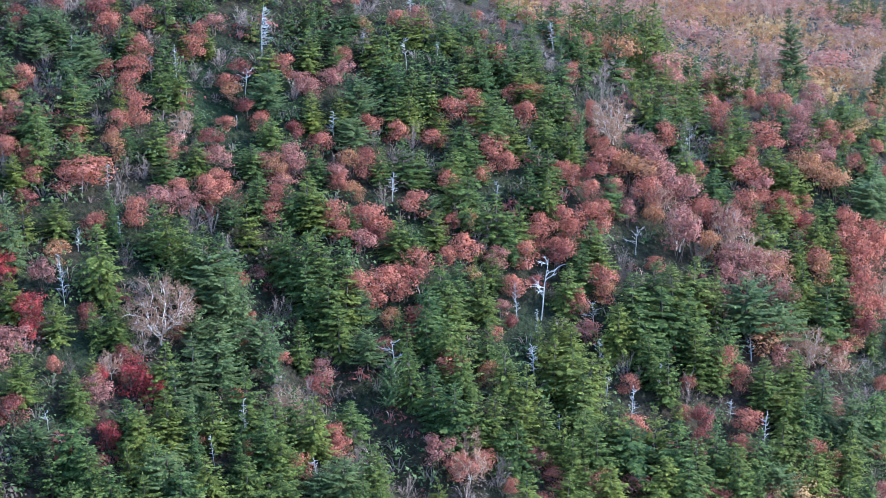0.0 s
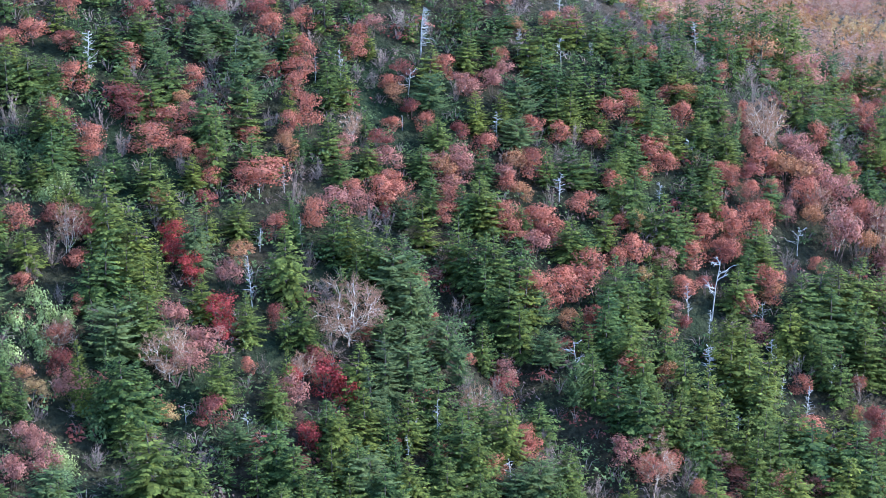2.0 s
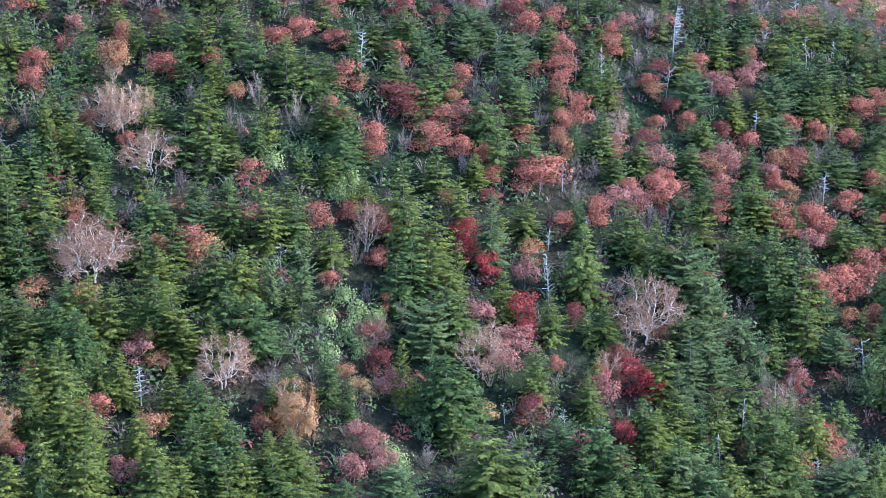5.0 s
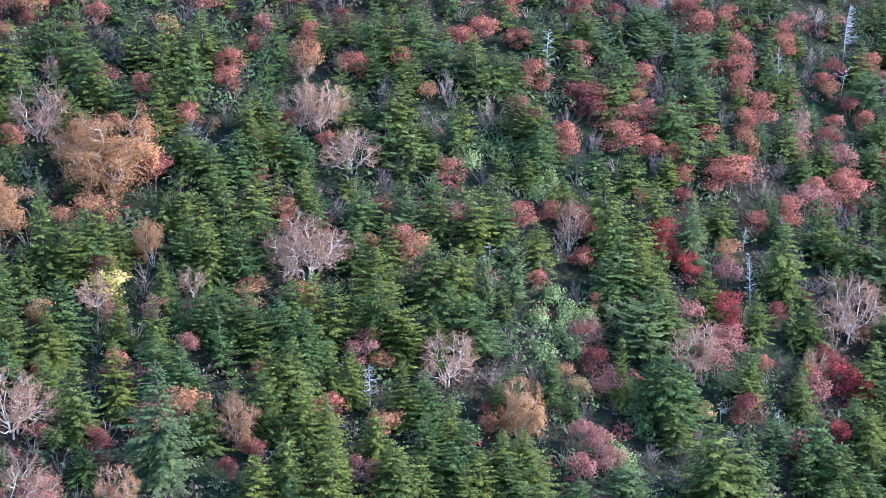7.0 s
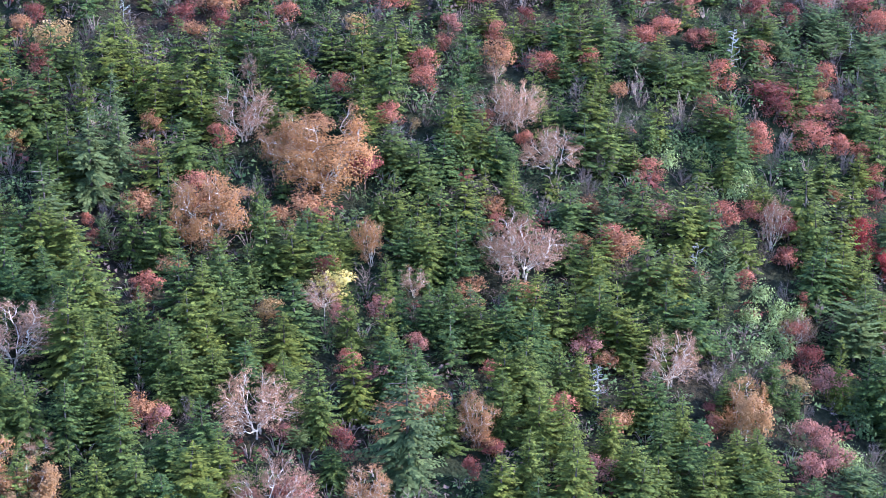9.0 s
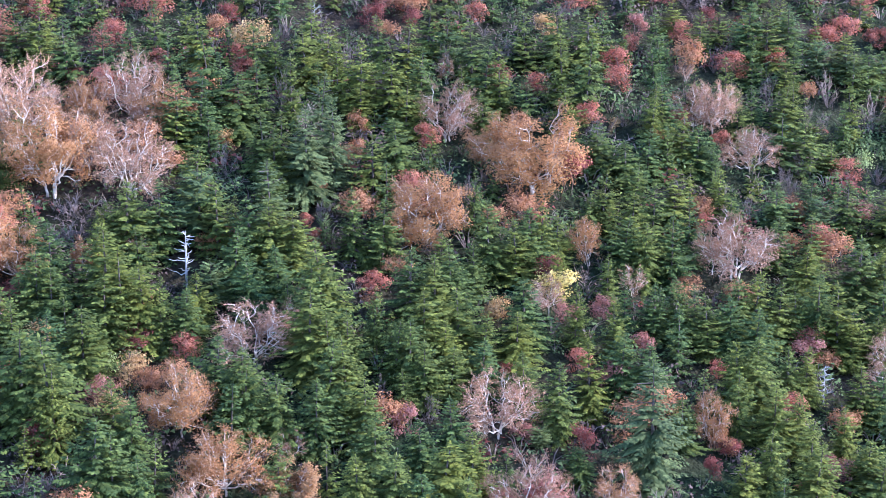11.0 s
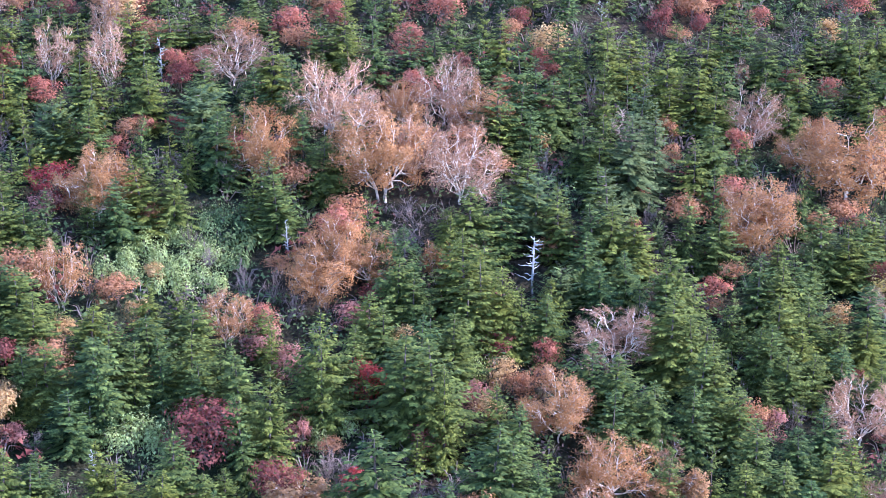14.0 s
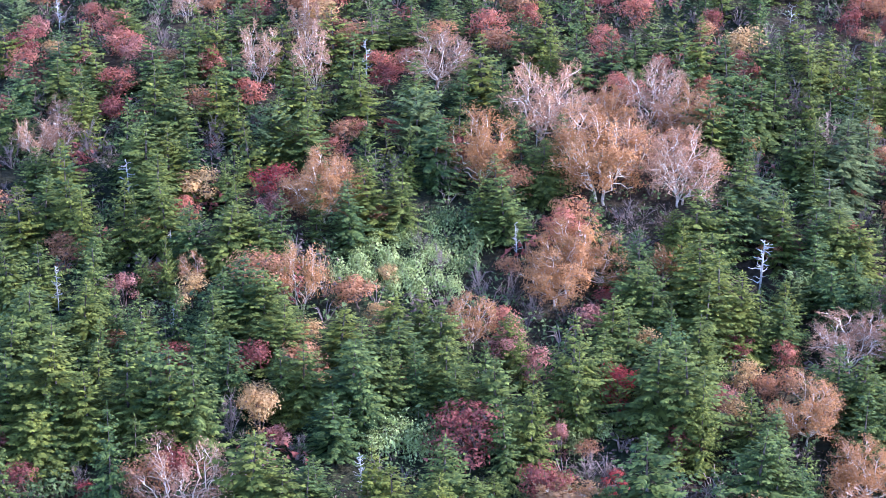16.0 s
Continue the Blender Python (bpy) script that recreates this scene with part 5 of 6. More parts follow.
grove("snag",
      (-155.7, 131.6, 2.9, 1.02), (-156.7, 136.8, 2.6, 1.35), (-170.4, 146.7, 2.7, 0.60), (-179.7, 150.1, 4.2, 0.60), (-56.3, 155.5, 1.5, 1.35), (-171.6, 156.3, 2.9, 0.77),
      (-71.2, 159.4, 3.5, 1.23), (-143.9, 160.0, 3.4, 0.60), (-160.1, 162.2, 3.0, 0.60), (-176.1, 164.5, 4.0, 1.08), (-26.7, 165.8, 2.1, 0.72), (-20.8, 171.4, 3.3, 0.60),
      (-11.6, 172.2, 2.8, 1.35), (-20.2, 173.4, 3.3, 0.60), (-18.4, 175.1, 4.4, 0.60), (-141.8, 176.2, 3.7, 0.60), (-35.9, 184.1, 5.1, 0.60), (-157.0, 184.2, 4.9, 0.64),
      (11.6, 188.8, 2.1, 1.35), (-35.7, 191.6, 2.6, 0.77), (19.1, 193.4, 4.3, 0.82), (-31.7, 193.5, 3.3, 0.60))
grove("snag",
      (9.2, 194.0, 3.7, 1.35), (16.6, 194.4, 3.1, 0.86), (-186.8, 195.0, 3.5, 0.96), (33.2, 196.1, 4.4, 0.74), (22.2, 197.8, 3.7, 0.60), (29.9, 198.4, 2.5, 1.35),
      (16.3, 198.9, 3.1, 1.15), (9.7, 198.9, 3.7, 0.60), (-33.9, 200.5, 3.0, 0.80), (7.7, 200.9, 4.4, 0.60), (27.1, 201.0, 2.2, 0.98), (33.3, 207.5, 3.2, 1.35),
      (-54.4, 208.8, 5.7, 0.9), (-5.4, 210.7, 3.2, 1.26), (5.9, 216.3, 2.6, 1.29), (-11.9, 217.5, 3.3, 1.03), (-28.8, 218.3, 4.9, 0.60), (-31.6, 218.3, 2.9, 0.96),
      (-40.2, 219.0, 2.3, 0.98), (43.6, 223.2, 3.1, 1.35), (-9.2, 232.2, 3.4, 0.80))
grove("snag",
      (-0.6, 235.2, 2.1, 1.15), (-3.9, 243.3, 2.5, 1.31), (13.7, 252.4, 3.7, 1.03), (20.2, 263.2, 4.3, 0.60))
grove("snag",
      (-124.0, 159.6, 5.2, 1.15))
plant("fir", -126.6, 163.2, 6.6, 1.35)
plant("fir", -121.8, 163.6, 7.0, 1.35)
plant("fir", -127.8, 159.8, 4.8, 1.4)
grove("ladder_snag",
      (-20.3, 226.5, 6.2, 0.75))
grove("forksnag",
      (-40.6, 168.1, 2.1, 1.35), (-35.1, 168.8, 2.1, 1.35), (-60.3, 176.8, 2.2, 1.35), (-60.9, 179.6, 2.8, 1.35), (-32.2, 182.3, 1.7, 1.35),
      (-4.7, 188.0, 4.1, 1.35), (-36.2, 198.6, 2.4, 1.35), (-115.8, 201.7, 2.4, 1.35), (10.3, 202.1, 6.9, 1.11), (15.8, 203.5, 3.2, 1.35), (-22.1, 214.9, 1.6, 1.35),
      (21.3, 215.8, 3.3, 1.35), (-21.5, 219.6, 3.3, 1.35), (9.8, 224.5, 2.0, 1.35), (-4.2, 232.4, 3.8, 1.35), (29.2, 235.8, 2.8, 1.35), (41.0, 242.4, 1.1, 1.35),
      (41.1, 245.6, 1.5, 1.35))
grove("pale",
      (-155.0, 135.4, 1.9, 0.55), (-153.8, 135.9, 2.4, 0.55), (-151.8, 136.1, 2.4, 0.55), (-150.8, 136.7, 1.7, 0.55), (-152.8, 136.9, 2.4, 0.55), (-140.4, 138.4, 1.8, 0.55),
      (-138.3, 139.8, 1.8, 0.55), (-129.1, 148.7, 1.9, 0.55), (-152.0, 154.9, 1.9, 0.65), (-157.1, 155.1, 1.4, 0.66), (-158.3, 155.2, 1.9, 0.55), (-154.2, 155.2, 1.9, 0.55),
      (-155.9, 155.4, 1.4, 0.66), (-149.3, 155.4, 1.9, 0.55), (-150.6, 156.1, 1.9, 0.65), (-152.9, 156.4, 1.9, 0.65), (-156.5, 156.6, 1.9, 0.55), (-154.7, 157.3, 1.5, 0.66),
      (-153.5, 157.5, 1.5, 0.66), (-152.0, 158.0, 1.9, 0.65), (-156.9, 158.1, 1.5, 0.66), (-148.9, 158.3, 1.5, 0.66))
grove("pale",
      (-49.6, 158.6, 2.3, 0.55), (-154.3, 158.7, 2.0, 0.55), (-150.1, 159.1, 1.5, 0.66), (-151.2, 159.5, 1.5, 0.66), (-155.7, 159.6, 2.0, 0.65), (-50.4, 159.6, 2.3, 0.55),
      (-150.4, 160.3, 1.5, 0.66), (-152.7, 160.6, 1.5, 0.66), (-153.8, 161.0, 1.5, 0.66), (-151.1, 162.7, 1.7, 0.62), (-149.7, 164.3, 1.8, 0.62), (-56.1, 170.1, 2.1, 0.55),
      (-53.4, 172.1, 2.2, 0.55), (-54.6, 173.1, 2.2, 0.55), (-56.5, 174.8, 1.9, 0.62), (-52.1, 175.4, 2.2, 0.55), (-53.7, 175.7, 2.2, 0.55), (-55.1, 177.6, 1.9, 0.62),
      (-55.9, 190.4, 2.0, 0.55), (-62.4, 192.4, 2.0, 0.55), (-54.7, 192.5, 1.8, 0.57))
grove("lush",
      (-177.9, 127.7, 2.1, 0.70), (-174.1, 128.1, 1.6, 0.66), (-176.6, 129.3, 2.1, 0.70), (-150.6, 137.0, 2.2, 0.55), (-151.8, 138.4, 2.2, 0.70), (-147.9, 158.6, 2.0, 0.66),
      (-149.3, 160.5, 2.5, 0.55), (-147.4, 161.0, 2.5, 0.55), (-147.8, 163.8, 2.5, 0.55), (-150.7, 164.0, 2.0, 0.55), (-48.0, 164.5, 2.1, 0.66), (-48.3, 166.3, 2.1, 0.66),
      (-60.7, 195.2, 1.8, 0.88), (-57.3, 196.0, 1.8, 0.73), (-61.8, 196.2, 1.8, 0.88), (-58.9, 196.6, 1.8, 0.88))
grove("brush",
      (-175.2, 129.9, 2.9, 0.63), (-160.2, 133.9, 2.6, 0.74), (-138.4, 134.4, 3.4, 0.65), (-139.6, 135.0, 3.5, 0.74), (-165.1, 135.0, 4.7, 0.55), (-104.1, 147.8, 3.3, 0.55),
      (-107.8, 149.4, 2.8, 0.61), (-143.1, 152.5, 3.3, 0.63), (-140.4, 152.7, 2.8, 0.74), (-144.8, 154.6, 3.8, 0.65), (-147.0, 154.9, 3.8, 0.55), (-150.2, 158.1, 2.9, 0.61),
      (-45.6, 159.2, 2.6, 0.81), (-152.0, 159.9, 3.4, 0.55), (-47.4, 160.8, 3.1, 0.74), (-99.2, 161.4, 3.0, 0.55), (-127.6, 162.0, 3.0, 0.61), (-44.8, 162.1, 3.1, 0.74),
      (-53.0, 164.3, 2.1, 0.74), (-42.6, 164.3, 3.1, 0.61), (-50.3, 166.5, 1.6, 1.23), (-131.0, 166.6, 3.6, 0.84))
grove("brush",
      (-150.2, 168.8, 4.1, 0.55), (-186.7, 169.2, 3.1, 0.74), (-154.1, 169.8, 3.6, 0.55), (-178.7, 170.0, 3.1, 0.74), (-113.6, 171.0, 3.1, 0.61), (-169.8, 172.7, 3.1, 0.74),
      (-3.3, 172.8, 3.3, 0.74), (-2.3, 174.4, 3.4, 0.74), (-4.9, 174.6, 2.8, 0.74), (-100.6, 174.8, 3.7, 0.63), (-122.1, 175.1, 3.7, 0.63), (-170.5, 175.2, 3.2, 0.74),
      (-8.1, 175.8, 3.4, 0.61), (3.0, 176.1, 3.4, 0.74), (-34.3, 176.4, 3.0, 0.60), (-3.4, 176.4, 3.4, 0.74), (-49.9, 177.0, 2.8, 0.59), (-5.5, 177.5, 3.4, 0.74),
      (-52.7, 177.9, 2.8, 0.59), (-8.5, 178.4, 3.4, 0.61), (-185.9, 178.6, 3.2, 0.61), (5.2, 179.5, 4.6, 0.55))
grove("brush",
      (-55.5, 180.3, 2.8, 0.74), (-15.8, 181.0, 3.4, 0.55), (-12.9, 182.0, 3.4, 0.61), (-54.3, 182.3, 4.5, 0.55), (-74.8, 182.3, 2.8, 0.66), (-117.9, 184.9, 5.0, 0.55),
      (-70.6, 186.3, 3.4, 0.61), (-11.6, 188.1, 4.1, 0.55), (-70.9, 188.2, 2.3, 0.92), (27.7, 189.2, 3.6, 0.55), (-176.1, 189.3, 3.4, 0.74), (-69.0, 189.8, 4.0, 0.63),
      (-30.8, 190.0, 3.8, 0.55), (-67.9, 190.3, 3.5, 0.61), (-45.7, 190.9, 3.5, 0.55), (-85.8, 191.2, 3.4, 0.61), (-112.1, 191.8, 4.6, 0.55), (-16.5, 191.9, 4.2, 0.74),
      (-177.5, 192.7, 3.4, 0.61), (-15.1, 192.7, 3.6, 0.61), (-102.6, 195.1, 4.7, 0.55), (-51.1, 195.7, 4.7, 0.55))
grove("brush",
      (-65.7, 196.3, 3.5, 0.55), (-118.7, 196.8, 3.5, 0.55), (-21.8, 197.1, 3.0, 0.59), (-67.0, 197.5, 3.6, 0.55), (-25.3, 198.1, 3.6, 0.61), (19.1, 198.1, 4.4, 0.63),
      (-96.8, 198.8, 4.1, 0.55), (-23.4, 198.9, 3.7, 0.55), (25.7, 198.9, 4.4, 0.55), (-44.0, 198.9, 3.6, 0.55), (-60.2, 199.2, 5.4, 0.55), (-33.0, 199.4, 3.6, 0.55),
      (-50.0, 199.5, 3.6, 0.61), (-70.7, 199.6, 3.9, 0.62), (-1.7, 200.8, 5.0, 0.55), (-64.4, 201.6, 4.8, 0.55), (-82.6, 202.5, 3.6, 0.61), (-32.3, 203.2, 3.7, 0.55),
      (-52.3, 203.2, 3.1, 0.59), (-30.6, 203.3, 3.7, 0.55), (-75.8, 203.9, 3.6, 0.61), (-73.9, 206.0, 3.7, 0.55))
grove("brush",
      (-66.7, 206.1, 3.1, 0.59), (3.7, 207.1, 3.8, 0.61), (-0.8, 208.0, 3.8, 0.61), (-36.0, 208.3, 3.1, 0.74), (4.3, 208.4, 4.5, 0.55), (-26.1, 209.2, 3.2, 0.59),
      (-6.2, 209.3, 3.8, 0.55), (1.6, 210.6, 4.5, 0.55), (-42.8, 210.8, 3.8, 0.55), (19.1, 211.5, 5.2, 0.55), (-40.3, 211.9, 4.4, 0.55), (-49.9, 212.0, 3.2, 0.74),
      (-11.4, 212.4, 3.9, 0.55), (37.3, 214.1, 5.3, 0.55), (-42.4, 215.6, 3.9, 0.61), (-1.5, 215.9, 3.9, 0.55), (28.1, 217.8, 4.7, 0.55), (-7.4, 218.5, 3.3, 0.59),
      (-3.4, 220.0, 4.0, 0.55), (-25.3, 220.2, 3.0, 0.66), (-27.1, 220.4, 3.3, 0.74), (-16.4, 221.4, 3.3, 0.59))
grove("brush",
      (0.4, 221.8, 2.7, 0.55), (21.4, 222.2, 4.7, 0.55), (-24.6, 223.1, 3.3, 0.59), (-1.4, 230.6, 2.1, 0.61), (18.4, 236.4, 5.7, 0.55), (21.9, 238.4, 5.0, 0.55),
      (8.6, 244.6, 2.9, 0.55), (12.0, 244.9, 2.9, 0.55), (16.4, 267.9, 2.6, 0.63), (21.2, 268.0, 3.0, 0.63))
grove("orange",
      (-139.5, 137.5, 1.8, 1.46), (-152.8, 142.2, 2.4, 0.88), (-174.8, 144.6, 2.4, 1.17), (-107.2, 146.0, 3.9, 1.00), (-125.6, 146.2, 2.9, 0.97), (-123.9, 147.0, 2.9, 1.46),
      (-80.7, 150.8, 2.5, 1.17), (-156.7, 152.2, 3.0, 1.70), (-172.5, 153.9, 2.0, 1.46), (-179.5, 155.9, 2.5, 1.46), (-180.3, 157.3, 2.5, 1.75), (-144.9, 158.0, 2.1, 1.46),
      (-173.9, 158.8, 2.6, 1.02), (-108.9, 159.7, 1.6, 1.46), (-155.3, 162.2, 2.9, 1.06), (-70.3, 163.5, 2.4, 1.30), (-122.6, 163.9, 2.1, 1.46), (-126.1, 166.0, 1.6, 0.97),
      (-54.5, 167.5, 2.5, 0.97), (-81.9, 169.2, 2.8, 1.46), (-127.2, 173.3, 2.8, 1.75), (-71.6, 176.5, 2.9, 0.88))
grove("orange",
      (-171.7, 178.1, 3.4, 1.34), (-110.9, 179.2, 2.9, 1.02), (-79.6, 179.8, 2.9, 1.17), (-70.6, 182.8, 2.9, 1.17), (-110.8, 183.5, 2.9, 0.88), (-19.3, 184.6, 2.1, 0.83),
      (-175.1, 185.7, 2.9, 1.17), (-82.7, 188.5, 2.4, 0.91), (-37.5, 189.7, 2.5, 1.39), (-144.6, 189.9, 3.6, 1.46), (4.6, 190.6, 3.2, 0.88), (-45.7, 193.9, 2.2, 1.25),
      (-5.3, 194.1, 2.2, 1.25), (-124.7, 195.9, 3.1, 1.02), (40.8, 196.7, 3.3, 0.88), (-78.8, 200.9, 4.7, 0.93), (-66.7, 200.9, 2.5, 1.09), (46.2, 201.2, 2.7, 1.46),
      (-33.8, 204.5, 3.6, 0.93), (17.3, 207.2, 3.0, 1.13), (-17.5, 208.7, 4.0, 0.97), (-44.8, 208.7, 2.6, 1.09))
grove("orange",
      (34.7, 208.9, 4.1, 1.46), (-9.5, 209.3, 2.7, 1.09), (-9.9, 212.5, 3.7, 1.19), (45.6, 215.2, 2.8, 1.28), (37.1, 217.7, 5.7, 0.91), (-23.1, 218.7, 2.4, 1.46),
      (29.8, 218.7, 4.3, 0.85), (23.2, 220.5, 3.6, 1.02), (43.0, 222.1, 4.3, 0.97), (6.4, 223.0, 2.8, 1.09), (23.0, 226.6, 4.0, 1.59), (21.1, 226.6, 4.3, 1.09),
      (9.2, 232.6, 2.9, 1.28), (10.6, 233.1, 2.9, 0.91), (-9.4, 235.8, 2.2, 1.46), (46.7, 236.2, 4.5, 1.22), (45.0, 236.5, 4.5, 1.22), (43.1, 237.4, 4.6, 1.22),
      (16.2, 243.8, 1.9, 0.88), (22.4, 257.4, 6.6, 1.05), (20.9, 261.3, 4.0, 1.05))
grove("ochre",
      (-162.9, 135.6, 4.5, 0.91), (-163.5, 137.1, 3.7, 1.13), (-160.3, 146.2, 2.9, 1.26), (-126.8, 147.0, 3.4, 1.08), (-155.0, 149.8, 2.9, 1.01), (-126.3, 152.5, 2.3, 1.01),
      (-154.2, 155.5, 2.5, 0.91), (-98.3, 160.5, 3.2, 1.13), (-53.3, 166.3, 2.5, 1.34), (-42.2, 167.5, 2.5, 1.18), (-122.5, 178.5, 2.3, 1.32), (33.5, 189.0, 3.8, 1.01),
      (-89.4, 189.6, 1.8, 1.26), (-86.7, 189.8, 1.8, 1.01), (36.0, 190.0, 4.5, 1.30), (3.0, 203.5, 2.3, 1.08), (2.8, 209.9, 3.0, 1.01), (51.8, 250.3, 3.6, 1.51),
      (51.2, 264.2, 3.7, 0.68))
grove("yellow",
      (-93.5, 164.5, 3.4, 1.51))
grove("salmon",
      (-141.4, 140.2, 2.8, 0.96), (-123.3, 150.8, 3.0, 1.08), (-98.0, 154.8, 1.5, 1.45), (-92.0, 157.2, 2.6, 1.16), (-80.2, 159.2, 2.1, 1.08), (-61.5, 159.5, 2.1, 1.01),
      (-108.6, 162.2, 2.4, 1.61), (-171.2, 162.2, 2.6, 1.16), (-71.5, 165.7, 2.7, 1.45), (-18.5, 166.8, 2.3, 1.08), (-113.9, 167.2, 1.9, 1.03), (-114.8, 169.6, 1.9, 0.83),
      (-13.2, 172.4, 2.9, 1.16), (-22.1, 172.5, 2.0, 1.03), (-159.5, 172.6, 1.6, 1.93), (-18.1, 172.7, 2.3, 1.01), (-52.3, 173.2, 2.8, 1.45), (-113.9, 174.2, 2.2, 0.90),
      (-35.6, 175.5, 2.3, 0.90), (-9.7, 175.8, 2.7, 1.45), (-157.9, 176.2, 2.2, 1.81), (-10.5, 176.8, 3.0, 1.01))
grove("salmon",
      (-51.2, 177.5, 2.3, 0.72), (9.5, 178.0, 3.0, 1.16), (-79.3, 178.4, 2.3, 1.08), (1.7, 178.6, 3.6, 1.20), (6.5, 178.9, 2.1, 1.03), (-19.7, 178.9, 1.8, 1.20),
      (3.8, 180.1, 3.0, 1.30), (-167.5, 180.2, 3.4, 1.45), (-179.2, 181.0, 4.0, 1.24), (10.7, 181.8, 2.5, 1.45), (-104.4, 182.2, 3.5, 0.96), (-51.8, 182.8, 2.7, 1.29),
      (-25.0, 183.4, 2.4, 1.08), (15.3, 183.6, 3.1, 1.01), (-188.1, 183.9, 4.0, 1.24), (-171.2, 184.6, 4.1, 0.83), (-57.9, 184.9, 3.3, 1.18), (-155.9, 185.1, 3.8, 1.00),
      (-15.5, 185.7, 1.5, 1.45), (27.6, 185.8, 3.8, 0.96), (25.9, 186.2, 3.8, 1.08), (-153.4, 187.1, 2.9, 1.30))
grove("salmon",
      (-52.1, 187.1, 3.6, 1.20), (-179.5, 187.4, 3.5, 1.45), (-55.0, 187.8, 2.4, 1.27), (-121.1, 188.2, 3.3, 0.92), (-18.7, 189.0, 1.5, 0.87), (-89.1, 189.5, 3.0, 1.30),
      (0.6, 189.5, 3.4, 1.26), (-122.2, 189.9, 3.6, 0.84), (-129.7, 190.0, 3.0, 1.01), (-64.4, 190.1, 2.7, 1.45), (-5.8, 190.5, 2.2, 1.65), (-76.3, 191.4, 2.4, 1.08),
      (-181.1, 191.4, 3.6, 1.20), (-80.4, 192.7, 2.4, 1.27), (-145.6, 193.1, 3.6, 1.45), (-34.2, 193.6, 3.1, 1.16), (-94.1, 194.0, 2.4, 1.45), (-134.8, 195.0, 2.1, 1.65),
      (-8.5, 195.0, 5.1, 0.81), (-7.1, 195.2, 3.2, 1.16), (24.8, 195.6, 2.3, 0.91), (-183.6, 195.9, 2.4, 1.45))
grove("salmon",
      (5.2, 196.1, 2.3, 1.03), (-86.1, 196.2, 3.1, 1.16), (-30.5, 196.3, 4.1, 0.89), (-141.8, 196.3, 3.1, 1.16), (-6.0, 196.7, 4.5, 1.14), (19.0, 196.8, 2.6, 1.08),
      (-53.0, 196.9, 2.8, 1.29), (31.5, 197.2, 3.3, 1.30), (38.6, 197.8, 2.7, 1.45), (-4.0, 198.1, 4.5, 1.24), (-41.2, 198.6, 2.5, 1.27), (-37.5, 198.6, 3.2, 1.45),
      (-53.2, 198.7, 3.8, 1.08), (-86.0, 198.7, 3.7, 1.08), (25.5, 199.5, 2.6, 0.90), (-36.2, 199.9, 3.8, 1.93), (-47.3, 200.6, 3.5, 1.58), (-44.4, 200.9, 3.2, 1.16),
      (-41.8, 201.0, 2.6, 1.08), (-2.9, 201.3, 3.9, 1.20), (30.3, 202.1, 5.4, 0.63), (-27.1, 202.2, 2.6, 1.27))
grove("salmon",
      (34.9, 202.2, 2.4, 1.03), (31.5, 202.4, 3.4, 1.01), (-17.7, 202.4, 2.9, 1.12), (-10.5, 202.7, 2.9, 1.12), (-24.0, 202.7, 3.9, 1.33), (-22.3, 203.0, 3.3, 1.45),
      (-74.1, 203.2, 3.2, 1.45), (7.5, 203.3, 3.3, 1.30), (24.1, 203.4, 1.7, 1.16), (0.4, 203.5, 3.3, 0.87), (-11.4, 203.8, 3.9, 1.08), (-84.3, 204.0, 2.6, 0.90),
      (14.1, 204.2, 4.0, 0.96), (-6.7, 204.4, 3.6, 1.05), (-7.9, 204.5, 4.3, 1.33), (-17.3, 204.6, 3.6, 1.18), (-69.3, 205.2, 2.9, 1.12), (-46.0, 205.2, 3.2, 1.88),
      (2.1, 205.4, 4.0, 1.20), (-37.8, 205.8, 2.3, 1.65), (-28.4, 206.3, 2.6, 1.08), (-55.6, 207.0, 3.9, 1.08))
grove("salmon",
      (17.0, 207.7, 4.1, 1.08), (-33.7, 207.7, 3.3, 0.93), (-78.8, 207.9, 2.9, 1.12), (8.5, 208.3, 3.4, 1.30), (16.2, 209.1, 3.1, 0.96), (-2.9, 209.1, 3.4, 1.30),
      (1.0, 209.2, 2.7, 1.08), (-31.9, 209.5, 4.6, 0.93), (-11.0, 209.9, 3.0, 0.96), (12.5, 210.3, 4.1, 1.08), (28.4, 210.7, 2.1, 1.20), (-63.1, 211.0, 2.6, 1.45),
      (-64.2, 211.1, 2.0, 1.20), (48.5, 211.3, 2.1, 1.20), (9.8, 211.6, 3.1, 1.12), (-44.2, 211.9, 3.3, 1.01), (43.5, 212.1, 3.5, 1.45), (-7.8, 212.7, 4.1, 0.96),
      (-56.8, 212.9, 2.7, 1.27), (13.9, 212.9, 4.1, 0.96), (-60.9, 212.9, 3.3, 1.45), (-57.9, 213.0, 2.3, 1.24))
grove("salmon",
      (-51.0, 213.2, 3.3, 1.16), (10.5, 213.2, 3.4, 1.45), (-33.4, 214.0, 3.7, 1.05), (-23.2, 214.0, 2.0, 1.45), (23.3, 214.0, 2.1, 1.20), (0.4, 214.3, 3.4, 1.01),
      (13.3, 214.6, 4.2, 1.20), (-19.7, 215.6, 2.4, 1.24), (16.3, 216.6, 4.2, 1.20), (-36.1, 216.8, 2.4, 1.03), (-33.2, 217.1, 3.8, 1.31), (3.8, 217.7, 2.8, 1.08),
      (46.6, 217.8, 5.7, 0.90), (17.6, 218.2, 3.5, 1.01), (-8.0, 219.5, 3.1, 1.12), (48.9, 219.5, 4.3, 1.20), (-5.2, 219.7, 3.5, 1.01), (-23.7, 219.7, 2.4, 1.24),
      (47.3, 220.0, 6.5, 0.80), (16.5, 220.3, 3.5, 1.01), (-46.2, 220.4, 2.1, 0.96), (7.0, 220.4, 3.2, 0.96))
